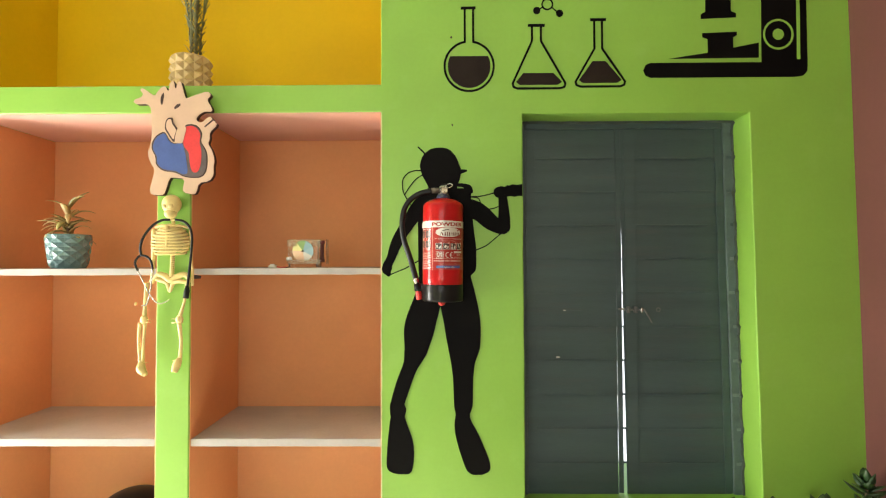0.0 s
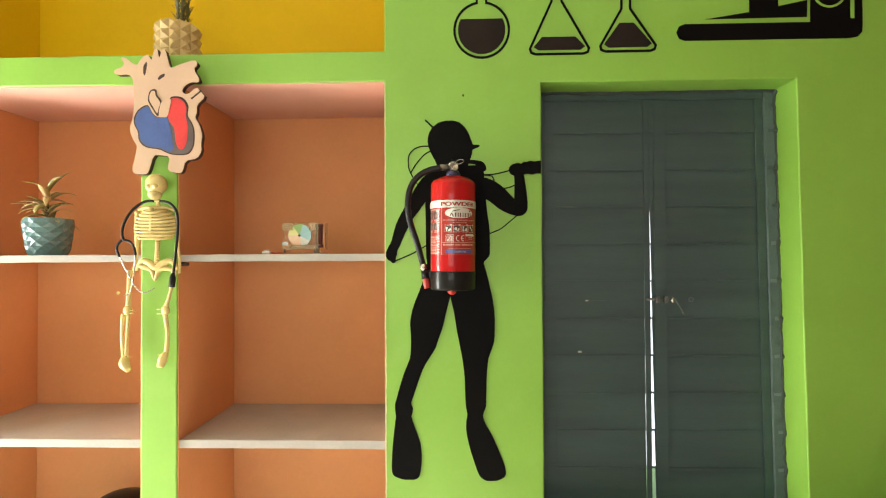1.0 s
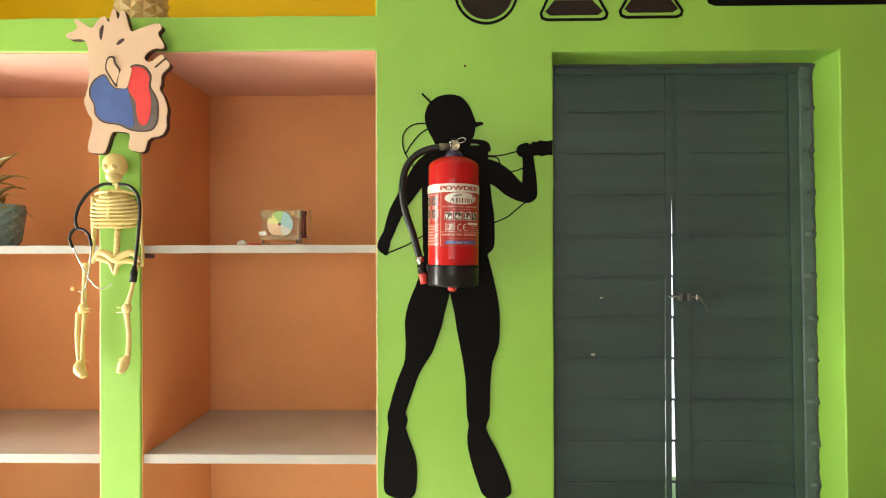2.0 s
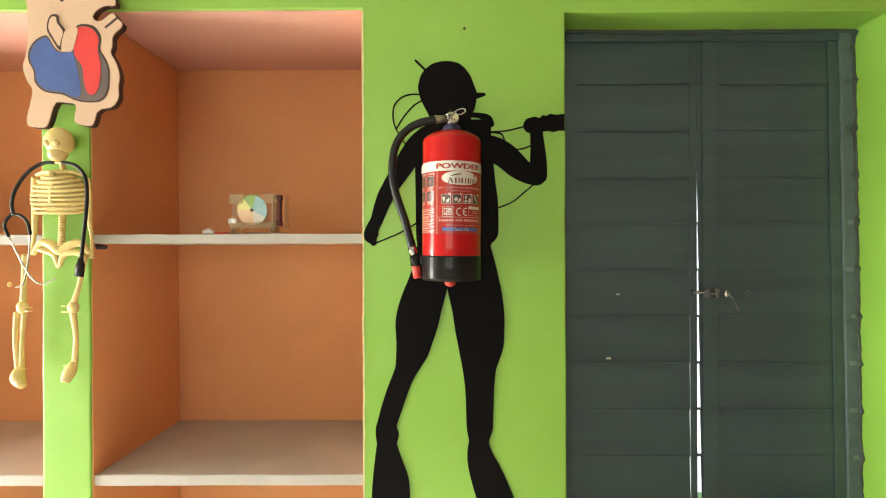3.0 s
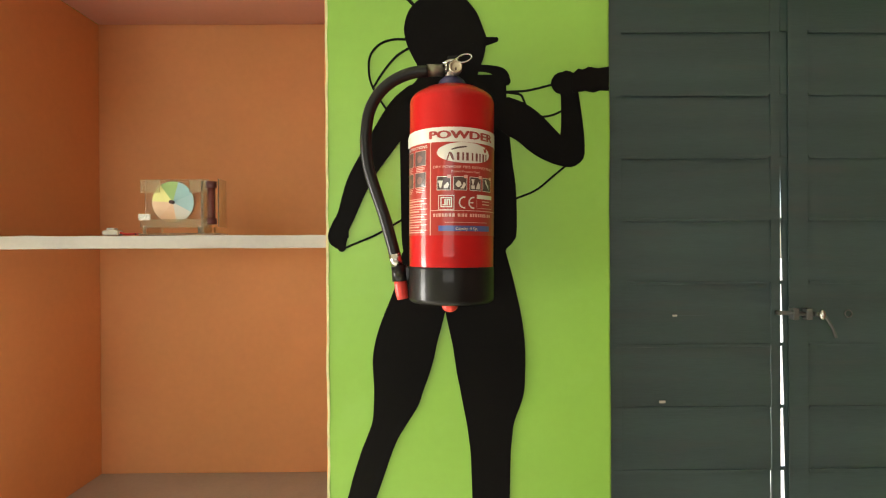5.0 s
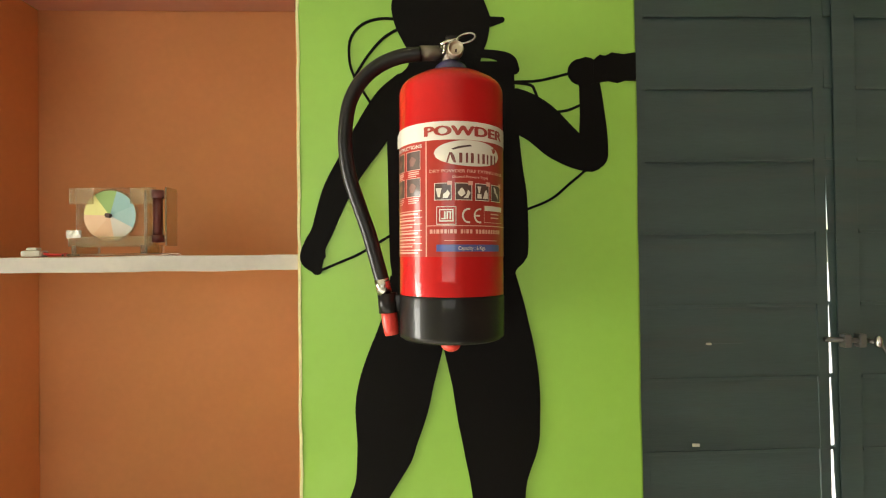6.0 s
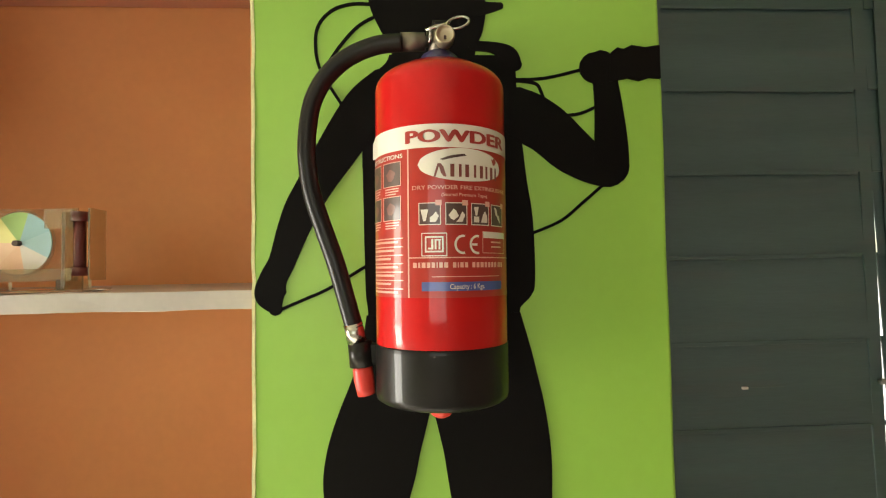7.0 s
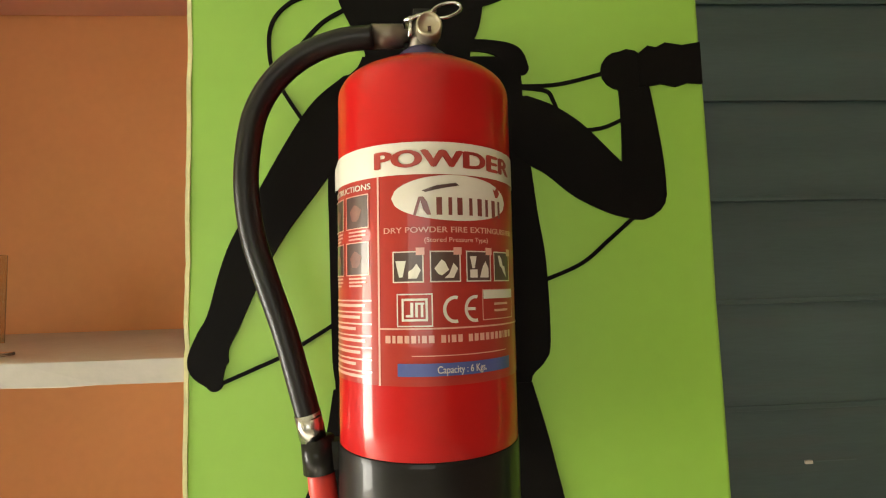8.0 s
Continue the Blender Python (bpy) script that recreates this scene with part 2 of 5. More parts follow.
def outline_band(bm, points, width, y0, y1, steps=1, closed=True):
    """A painted line of even width along a way."""
    p = [np.array(q, float) for q in points] if steps == 1 else spline(points, steps, closed)
    n = len(p)
    sides = []
    for i in range(n):
        a, b = (p[i - 1], p[(i + 1) % n]) if closed else (p[max(i - 1, 0)], p[min(i + 1, n - 1)])
        u, v = p[i] - a, b - p[i]
        u, v = (w / (np.linalg.norm(w) or 1) for w in (u, v))
        d = u + v
        d = d / (np.linalg.norm(d) or 1)
        k = max(0.5, abs(float(np.dot(d, v))) or 1)
        nrm = np.array((-d[1], d[0])) * width / 2 / k
        sides.append((p[i] + nrm, p[i] - nrm))
    q = [[bm.verts.new((w[0], y, w[1])) for w in s for y in (y0, y1)] for s in sides]
    for i in range(n if closed else n - 1):
        a, b = q[i], q[(i + 1) % n]
        for k0, k1 in ((0, 2), (2, 3), (3, 1), (1, 0)):
            bm.faces.new((a[k0], a[k1], b[k1], b[k0]))
    if not closed:
        for e in (q[0], q[-1]):
            bm.faces.new((e[0], e[2], e[3], e[1]))
    return bm


def structure(name, bm, material, label="", category="", bevel=0.0):
    ob = part(name, bm, material)
    if bevel:
        mod = ob.modifiers.new("edge", "BEVEL")
        mod.width, mod.segments, mod.limit_method, mod.angle_limit = bevel, 3, "ANGLE", radians(40)
    return tagged(ob, label, category, kind="structure")


# ---- the room ----
NICHE_L, NICHE_R, DIV_L, DIV_R = -1.66, 0.0, -0.887, -0.753
DOOR_L, DOOR_R, DOOR_T, DOOR_B = 0.559, 1.449, 2.043, 0.50
SLAB_B, SLAB_T, DEPTH = 2.055, 2.164, 0.455
ROOM_L, ROOM_R, ROOM_BACK, ROOM_T = -3.2, 1.872, -4.4, 3.15


def cuts(edges, step=0.07):
    out = []
    for a, b in zip(edges, edges[1:]):
        n = max(1, round((b - a) / step))
        out += [a + (b - a) * i / n for i in range(n)]
    return out + [edges[-1]]


def plaster_wall():
    """The painted front wall: one skin with its niches and its opening, uneven by a millimetre or two like hand-laid plaster."""
    bm = bmesh.new()
    xs = cuts([ROOM_L, NICHE_L, DIV_L, DIV_R, NICHE_R, DOOR_L, DOOR_R, ROOM_R])
    zs = cuts([0.0, 0.10, DOOR_B, DOOR_T, SLAB_B, SLAB_T, ROOM_T])

    def solid(x, z):
        if NICHE_L < x < NICHE_R and z > 0.10:
            return SLAB_B < z < SLAB_T or (DIV_L < x < DIV_R and z < SLAB_B)
        return not (DOOR_L < x < DOOR_R and DOOR_B < z < DOOR_T)

    verts = {}

    def vert(i, j, k):
        if (i, j, k) not in verts:
            x, z = xs[i], zs[j]
            y = (0.0, 0.03, 0.13, 0.30, DEPTH)[k]
            w = noise.noise_vector(Vector((x * 9, y * 9, z * 9))) * 0.0016 + noise.noise_vector(Vector((x * 31, y * 31, z * 31 + 7))) * 0.0008
            edge = 0.0 if x in (ROOM_L, ROOM_R) else 1.0
            if x == DOOR_R and z < DOOR_T + 0.01:
                x += 0.0155 * (DOOR_T - z)
            verts[i, j, k] = bm.verts.new((x + w.x * edge, y + w.y * 0.6, z + w.z))
        return verts[i, j, k]

    nx, nz = len(xs) - 1, len(zs) - 1
    grid = [[solid((xs[i] + xs[i + 1]) / 2, (zs[j] + zs[j + 1]) / 2) for j in range(nz)] for i in range(nx)]
    for i in range(nx):
        for j in range(nz):
            if not grid[i][j]:
                continue
            bm.faces.new((vert(i, j, 0), vert(i + 1, j, 0), vert(i + 1, j + 1, 0), vert(i, j + 1, 0)))
            for di, dj, a, b in ((-1, 0, (i, j), (i, j + 1)), (1, 0, (i + 1, j), (i + 1, j + 1)), (0, -1, (i, j), (i + 1, j)), (0, 1, (i, j + 1), (i + 1, j + 1))):
                ii, jj = i + di, j + dj
                if 0 <= ii < nx and 0 <= jj < nz and not grid[ii][jj]:
                    for k in range(4):
                        bm.faces.new((vert(*a, k), vert(*b, k), vert(*b, k + 1), vert(*a, k + 1)))
    return bm


wall = structure("wall_north", plaster_wall(), GREEN, "lime green painted plaster wall with shelf niches", "wall", 0.005)


def lining(x0, x1, y0, y1, z0, z1, ragged=0.002):
    """A coat of paint, a few millimetres thick, with a slightly ragged border."""
    bm = boxed(x0, x1, y0, y1, z0, z1)
    for _ in range(3):
        bmesh.ops.subdivide_edges(bm, edges=[e for e in bm.edges if e.calc_length() > 0.12], cuts=2, use_grid_fill=True)
    for v in bm.verts:
        w = noise.noise_vector(v.co * 23) * ragged
        v.co += Vector((w.x * 0.3, w.y * 1.5, w.z * 0.5))
    return bm


T = 0.003
structure("wall_niche_back", boxed(NICHE_L - 0.1, NICHE_R + 0.1, DEPTH, DEPTH + 0.1, 0.0, SLAB_B + 0.05), ORANGE, "orange painted back of the shelf niches", "wall")
for nm, a, b in (("wall_niche_side", DIV_R, DIV_R + T), ("wall_niche_side", DIV_L - T, DIV_L), ("wall_niche_side", NICHE_L, NICHE_L + T), ("wall_niche_side", NICHE_R - T, NICHE_R)):
    structure(nm, lining(a, b, 0.006, DEPTH - 0.002, 0.104, SLAB_B - 0.004), ORANGE, "orange painted side of a shelf niche", "wall")
# soffit coat paler than the sides, with bounced light put into it
for a, b in ((NICHE_L + T, DIV_L - T), (DIV_R + T, NICHE_R - T)):
    structure("niche_soffit", lining(a, b, 0.006, DEPTH - 0.002, SLAB_B - T, SLAB_B), GLARE_ORANGE, "orange underside of the niche slab, its glare put into the colour", "ceiling")
structure("wall_loft_back", boxed(NICHE_L - 0.1, NICHE_R + 0.1, DEPTH + 0.004, DEPTH + 0.1, SLAB_B + 0.052, ROOM_T), YELLOW, "mustard yellow painted loft wall", "wall")
structure("wall_loft_side", lining(NICHE_L, NICHE_L + T, 0.006, DEPTH + 0.002, SLAB_T + 0.002, ROOM_T), YELLOW, "mustard yellow painted loft side", "wall")
structure("wall_loft_side", lining(NICHE_R - T, NICHE_R, 0.006, DEPTH + 0.002, SLAB_T + 0.002, ROOM_T), YELLOW, "mustard yellow painted loft side", "wall")
structure("loft_floor", boxed(NICHE_L + T, NICHE_R - T, 0.012, DEPTH, SLAB_T - 0.02, SLAB_T + 0.003), SHELF, "whitewashed top of the niche slab", "floor")
structure("floor", boxed(ROOM_L - 0.2, ROOM_R + 0.2, ROOM_BACK - 0.2, 0.7, -0.1, 0.0), FLOOR, "grey cement floor", "floor")
structure("ceiling", boxed(ROOM_L - 0.2, ROOM_R + 0.2, ROOM_BACK - 0.2, 0.7, ROOM_T, ROOM_T + 0.15), CREAM, "off-white ceiling", "ceiling")
bm = lining(ROOM_R, ROOM_R + 0.2, ROOM_BACK, 0.6, 0.0, ROOM_T, 0.004)
for v in bm.verts:
    v.co.x -= 0.016 * (v.co.z - 0.76)
structure("wall_east", bm, MAROON, "dark maroon painted side wall", "wall")


def wall_with_window(along, fixed, thick, a0, a1, w0, w1, z0, z1):
    """A plain wall along x or y with one window opening through it."""
    bm = bmesh.new()
    for p, q, r, s in ((a0, w0, 0, ROOM_T), (w1, a1, 0, ROOM_T), (w0, w1, 0, z0), (w0, w1, z1, ROOM_T)):
        if s <= r:
            continue
        if along == "y":
            box(bm, fixed, fixed + thick, p, q, r, s)
        else:
            box(bm, p, q, fixed, fixed + thick, r, s)
    return bm


structure("wall_west", wall_with_window("y", ROOM_L - 0.2, 0.2, ROOM_BACK, 0.6, -1.1, -0.14, 0.0, 2.0), CREAM, "off-white side wall with an open doorway", "wall")
structure("wall_south", wall_with_window("x", ROOM_BACK - 0.2, 0.2, ROOM_L - 0.2, ROOM_R + 0.2, -1.6, 0.6, 0.95, 2.35), CREAM, "unseen off-white rear wall with an opening added for fill light", "wall")
structure("ground", boxed(-60, 60, -60, 60, -0.3, -0.12), FLOOR, "pale ground outside", "ground")
structure("backdrop", boxed(0.2, 1.8, 1.6, 1.62, -0.1, 2.8), DAY, "bright daylight outside the shutters", "backdrop")


# bare plaster showing along the worn corner of the pillar
bm = boxed(-0.0008, 0.0036, -0.0010, 0.0030, 0.11, 2.05)
bmesh.ops.subdivide_edges(bm, edges=[e for e in bm.edges if e.calc_length() > 1], cuts=160, use_grid_fill=True)
for v in bm.verts:
    k = noise.noise(Vector((2.7, v.co.z * 18, 0.3))) + 0.7 * noise.noise(Vector((5.2, v.co.z * 70, 0.8)))
    v.co.x += 0.0015 * k + 0.0002
    v.co.y += 0.0007 * k
structure("corner_trim", bm, surf("bare_plaster_edge", (0.62, 0.60, 0.32), 0.8, 0.2, 30, 200, 0.3), "worn pale plaster edge of the pillar", "trim")


def shelf(x0, x1, top, thick):
    bm = boxed(x0, x1, 0.012, DEPTH - 0.001, top - thick, top)
    bmesh.ops.subdivide_edges(bm, edges=[e for e in bm.edges if abs(e.verts[0].co.x - e.verts[1].co.x) > 0.3], cuts=30, use_grid_fill=True)
    for v in bm.verts:
        if v.co.y < 0.1:
            w = noise.noise_vector(Vector((v.co.x * 14, v.co.z * 60, top)))
            v.co += Vector((0, w.y * 0.004, w.z * 0.0025))
    return bm


for a, b in ((NICHE_L + T, DIV_L - T), (DIV_R + T, NICHE_R - T)):
    for top, thick in ((1.437, 0.026), (0.768, 0.03)):
        lip = lining(a, b, 0.0095, 0.0115, top - thick + 0.001, top - 0.001, 0.0012)
        structure("shelf_edge", lip, SHELF_EDGE, "whitewashed ragged front edge of a shelf", "trim")
        ob = structure("niche_shelf", shelf(a, b, top, thick), SHELF, "whitewashed cement slab shelf with uneven edge", "shelf", 0.003)

# ---- shutter doors in the opening ----
door = thing("door_1", (1.0, 0.15, DOOR_B), "closed dark grey-green double shutter door of horizontal boards with light in its slit", "door")
door["kind"] = "structure"
FRAME_Y0, FRAME_Y1 = 0.121, 0.24
LEAN = 0.0155


def jamb_x(z):
    """The right-hand jamb leans out a little towards the floor."""
    return DOOR_R + LEAN * (DOOR_T - z)


def leaning(bm, amount=LEAN):
    for v in bm.verts:
        v.co.x += amount * (DOOR_T - v.co.z)
    return bm


part("frame_post", boxed(DOOR_L - 0.01, DOOR_L + 0.03, FRAME_Y0, FRAME_Y1, DOOR_B, DOOR_T + 0.01, bevel=0.004), DOOR, door)
part("frame_post", leaning(boxed(DOOR_R - 0.040, DOOR_R + 0.03, FRAME_Y0, FRAME_Y1, DOOR_B, DOOR_T + 0.01, bevel=0.004)), DOOR_WORN, door, "worn paler frame post")
part("frame_head", boxed(DOOR_L + 0.031, DOOR_R - 0.041, FRAME_Y0 + 0.002, FRAME_Y1, DOOR_T - 0.028, DOOR_T + 0.01, bevel=0.003), DOOR, door)
SLIT = 0.986
SLIT_TOP = 1.60


def slit_gap(z):
    return 0.0012 + (SLIT_TOP - z) * 0.0112 if z < SLIT_TOP else 0.0002


BOARD_H, BOARD_Z, FACE = 0.1405, 0.486, 0.132


def leaf_boards(leaf, x0, x1, meeting):
    """Lapped horizontal boards; those of the sagging leaf leave a tapering slit."""
    n = int((DOOR_T - 0.03 - BOARD_Z) / BOARD_H) + 1
    lift = random.Random(len(leaf.name) + meeting)
    for i in range(n):
        z0 = max(DOOR_B - 0.01, BOARD_Z + i * BOARD_H)
        z1 = min(BOARD_Z + (i + 1) * BOARD_H + 0.004, DOOR_T - 0.006)
        y0 = FACE + lift.uniform(-0.0006, 0.0006)
        bm = boxed(x0 - (0.01 if meeting else 0), x1 + (0 if meeting else 0.02), y0, y0 + 0.002, z0, z1)
        bmesh.ops.subdivide_edges(bm, edges=[e for e in bm.edges if abs(e.verts[0].co.z - e.verts[1].co.z) > 0.05], cuts=3)
        for v in bm.verts:
            v.co.y += 0.0045 * (v.co.z - z0) / BOARD_H
            if not meeting and v.co.x < x0 + 0.01:
                v.co.x += slit_gap(v.co.z)
        part("board", bm, DOOR, leaf)
        if i:
            sag = lift.uniform(-0.0015, 0.0015)
            a, b = (x0 + 0.002, x1 - 0.006) if meeting else (x0 + 0.062, x1 - 0.002)
            bm = boxed(a, b, y0 - 0.0022, y0 - 0.0002, z0 - 0.004, z0 + 0.003, bevel=0.0008)
            bmesh.ops.subdivide_edges(bm, edges=[e for e in bm.edges if abs(e.verts[0].co.x - e.verts[1].co.x) > 0.1], cuts=6)
            for v in bm.verts:
                v.co.z += sag * (v.co.x - a) / (b - a) + 0.0009 * noise.noise(Vector((v.co.x * 12, z0 * 9, 0.0)))
            part("lap_strip", bm, DOOR, leaf)
            if z0 < SLIT_TOP - 0.04:
                part("batten", boxed(x0 - (0.0 if meeting else 0.034), x1 if not meeting else x1 - 0.037, FACE + 0.0075, FACE + 0.013, z0 - 0.0045, z0 + 0.0025), DOOR, leaf)


left_leaf = part("shutter_leaf", boxed(DOOR_L + 0.031, DOOR_L + 0.070, FACE - 0.0022, FACE - 0.0010, DOOR_B + 0.004, DOOR_T - 0.029, bevel=0.0005), DOOR, door)
right_leaf = part("shutter_leaf", leaning(boxed(DOOR_R - 0.072, DOOR_R - 0.041, FACE - 0.0045, FACE - 0.001, DOOR_B + 0.004, DOOR_T - 0.029, bevel=0.0015)), DOOR, door)
EDGE = SLIT - 0.0215
leaf_boards(left_leaf, DOOR_L + 0.032, EDGE, True)
leaf_boards(right_leaf, SLIT + 0.001, DOOR_R - 0.041, False)
# the meeting edge of one leaf: a slim bead beside the boards
bead = boxed(EDGE + 0.0004, SLIT, FACE + 0.001, FACE + 0.006, DOOR_B + 0.004, DOOR_T - 0.029)
bmesh.ops.subdivide_edges(bead, edges=[e for e in bead.edges if abs(e.verts[0].co.z - e.verts[1].co.z) > 0.5], cuts=30)
# added hairline gap low down, imitating light reflected off the leaf edge
for v in bead.verts:
    if v.co.x < SLIT - 0.005 and v.co.z < 1.42:
        v.co.x += min(0.0022, 0.0030 * (1.42 - v.co.z)) + 0.0003 * noise.noise(Vector((0.3, v.co.z * 30, 1.0)))
part("meeting_bead", bead, DOOR, left_leaf)
part("meeting_stile", boxed(SLIT + 0.016, SLIT + 0.060, FACE - 0.0034, FACE - 0.0010, DOOR_B + 0.004, DOOR_T - 0.029, bevel=0.0008), DOOR, right_leaf)
# unseen strips added behind the leaves, blocking daylight above the gaps
part("cover_strip", boxed(SLIT - 0.030, SLIT + 0.016, FACE + 0.0075, FACE + 0.011, SLIT_TOP + 0.002, DOOR_T - 0.006), DOOR, left_leaf)
part("cover_strip", boxed(EDGE - 0.006, EDGE + 0.006, FACE + 0.0075, FACE + 0.011, 1.425, SLIT_TOP), DOOR, left_leaf)
# strap ends that wrap the frame post at each board
for i in range(1, 11):
    z = BOARD_Z + i * BOARD_H
    x = jamb_x(z)
    strap = boxed(x - 0.034 + 0.006 * (i % 3), x - 0.004, FRAME_Y0 - 0.0016, FRAME_Y0 + 0.004, z - 0.007, z + 0.006, bevel=0.0012)
    # lower ends are paler: the post's glints are put into their colour
    part("strap_end", strap, STRAP if i < 8 else DOOR, door)

bolt = thing("door_bolt", (1.05, 0.127, 1.256), "worn steel tower bolt on the shutter door", "bolt")
part("rod", tube(tube(bmesh.new(), [(0.968, 0.119, 1.262), (1.052, 0.119, 1.258)], 0.005, steps=1), [(1.052, 0.119, 1.258), (1.056, 0.104, 1.258)], 0.0045, steps=1), DARK_STEEL, bolt, smooth=True)
part("knob", blob(bmesh.new(), (1.056, 0.101, 1.259), (0.007, 0.007, 0.012)), CHROME, bolt, "bright worn knob", smooth=True)
for x in (1.008, 1.038):
    part("staple", boxed(x - 0.007, x + 0.007, 0.112, 0.128, 1.246, 1.272, bevel=0.003), DARK_STEEL, bolt)
part("hasp", tube(bmesh.new(), [(1.074, 0.124, 1.262), (1.092, 0.121, 1.232), (1.106, 0.125, 1.205)], 0.003), DARK_STEEL, bolt, smooth=True)
part("hasp_eye", tube(bmesh.new(), [(1.135 + 0.008 * math.cos(a), 0.127, 1.258 + 0.008 * math.sin(a)) for a in np.linspace(0, math.tau, 13)], 0.0016, 6, 1), DARK_STEEL, bolt, smooth=True)
for x, z, w, h in ((0.719, 1.062, 0.007, 0.003), (0.748, 1.255, 0.005, 0.0022)):
    tagged(part("paint_chip", boxed(x - w, x + w, 0.1305, 0.1375, z - h, z + h, bevel=0.0008), LABEL_WHITE), "small white paint splash on the shutter", "paint splash", "paint splashes on the shutters")
scratch = boxed(0.757, 0.815, 0.1328, 0.1365, 1.2546, 1.2558)
tagged(part("scratch", scratch, DOOR_WORN), "thin pale scratch across the shutter boards", "scratch")
# the ragged border where the grey paint meets the green reveal
bm = boxed(DOOR_R - 0.006, DOOR_R + 0.02, 0.114, 0.1215, DOOR_B, DOOR_T)
bmesh.ops.subdivide_edges(bm, edges=[e for e in bm.edges if e.calc_length() > 1], cuts=140, use_grid_fill=True)
for v in bm.verts:
    k = noise.noise(Vector((1.3, v.co.z * 22, 0.4))) + 0.6 * noise.noise(Vector((4.1, v.co.z * 75, 0.4)))
    u = (v.co.z - BOARD_Z) / BOARD_H
    tooth = max(0.0, 1 - abs(u - round(u)) * BOARD_H / 0.012)
    v.co.x += LEAN * (DOOR_T - v.co.z) + (0.006 * k - 0.004 * tooth if v.co.x < DOOR_R else 0)
    if v.co.y < 0.118:
        v.co.y -= 0.004 * k + 0.010 * tooth
structure("jamb_trim", bm, CEMENT, "ragged dark grey paint border along the door jamb", "trim")
bm = boxed(DOOR_L, DOOR_R, 0.112, 0.1225, DOOR_T - 0.009, DOOR_T + 0.004)
bmesh.ops.subdivide_edges(bm, edges=[e for e in bm.edges if e.calc_length() > 0.5], cuts=90, use_grid_fill=True)
for v in bm.verts:
    k = noise.noise(Vector((v.co.x * 17, 2.2, 0.6))) + 0.5 * noise.noise(Vector((v.co.x * 60, 1.2, 0.1)))
    if v.co.z < DOOR_T - 0.003:
        v.co.z += 0.006 * k
    if v.co.y < 0.116:
        v.co.y -= 0.004 * k
structure("head_trim", bm, CEMENT, "ragged dark grey paint border under the door head", "trim")

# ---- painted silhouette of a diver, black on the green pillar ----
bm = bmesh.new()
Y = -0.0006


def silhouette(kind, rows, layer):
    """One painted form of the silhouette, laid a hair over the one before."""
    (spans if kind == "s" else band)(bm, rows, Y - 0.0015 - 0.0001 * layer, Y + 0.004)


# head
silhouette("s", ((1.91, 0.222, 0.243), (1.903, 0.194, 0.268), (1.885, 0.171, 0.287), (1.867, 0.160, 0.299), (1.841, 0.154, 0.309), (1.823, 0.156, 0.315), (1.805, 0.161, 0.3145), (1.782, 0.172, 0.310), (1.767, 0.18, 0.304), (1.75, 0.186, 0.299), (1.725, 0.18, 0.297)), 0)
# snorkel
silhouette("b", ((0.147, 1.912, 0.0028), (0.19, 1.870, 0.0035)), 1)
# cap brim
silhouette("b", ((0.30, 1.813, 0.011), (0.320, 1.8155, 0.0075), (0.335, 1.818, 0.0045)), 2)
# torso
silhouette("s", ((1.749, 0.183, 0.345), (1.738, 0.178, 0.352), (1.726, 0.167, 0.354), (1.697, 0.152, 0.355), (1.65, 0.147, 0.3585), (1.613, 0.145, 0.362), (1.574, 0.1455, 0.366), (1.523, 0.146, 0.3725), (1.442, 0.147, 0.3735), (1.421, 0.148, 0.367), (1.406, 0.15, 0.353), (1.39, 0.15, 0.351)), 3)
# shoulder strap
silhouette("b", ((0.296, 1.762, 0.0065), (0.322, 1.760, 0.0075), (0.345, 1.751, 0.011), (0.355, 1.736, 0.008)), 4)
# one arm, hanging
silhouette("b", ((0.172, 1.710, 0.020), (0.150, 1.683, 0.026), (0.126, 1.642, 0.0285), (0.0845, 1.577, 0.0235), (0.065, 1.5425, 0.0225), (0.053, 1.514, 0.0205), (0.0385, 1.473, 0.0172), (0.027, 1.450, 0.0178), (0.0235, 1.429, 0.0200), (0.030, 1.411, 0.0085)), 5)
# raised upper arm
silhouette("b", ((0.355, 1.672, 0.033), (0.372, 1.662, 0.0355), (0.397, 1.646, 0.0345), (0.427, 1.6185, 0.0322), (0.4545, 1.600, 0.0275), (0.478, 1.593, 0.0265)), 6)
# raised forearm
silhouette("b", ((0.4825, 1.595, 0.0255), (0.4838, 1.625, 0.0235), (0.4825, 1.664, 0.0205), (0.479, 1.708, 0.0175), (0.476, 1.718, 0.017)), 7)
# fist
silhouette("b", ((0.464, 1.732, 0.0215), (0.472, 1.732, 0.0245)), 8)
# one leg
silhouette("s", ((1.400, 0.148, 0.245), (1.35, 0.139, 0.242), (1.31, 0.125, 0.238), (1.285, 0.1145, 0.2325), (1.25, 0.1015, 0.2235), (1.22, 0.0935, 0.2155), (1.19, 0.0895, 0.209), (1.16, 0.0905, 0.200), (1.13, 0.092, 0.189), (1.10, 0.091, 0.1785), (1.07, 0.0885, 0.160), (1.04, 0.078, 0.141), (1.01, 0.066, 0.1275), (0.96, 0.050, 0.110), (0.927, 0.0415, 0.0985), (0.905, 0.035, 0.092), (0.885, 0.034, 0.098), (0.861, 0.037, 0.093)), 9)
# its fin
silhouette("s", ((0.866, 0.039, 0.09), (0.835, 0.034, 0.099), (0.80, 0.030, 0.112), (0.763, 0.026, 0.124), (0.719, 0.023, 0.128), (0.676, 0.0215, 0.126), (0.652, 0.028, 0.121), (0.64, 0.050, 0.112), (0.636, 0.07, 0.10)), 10)
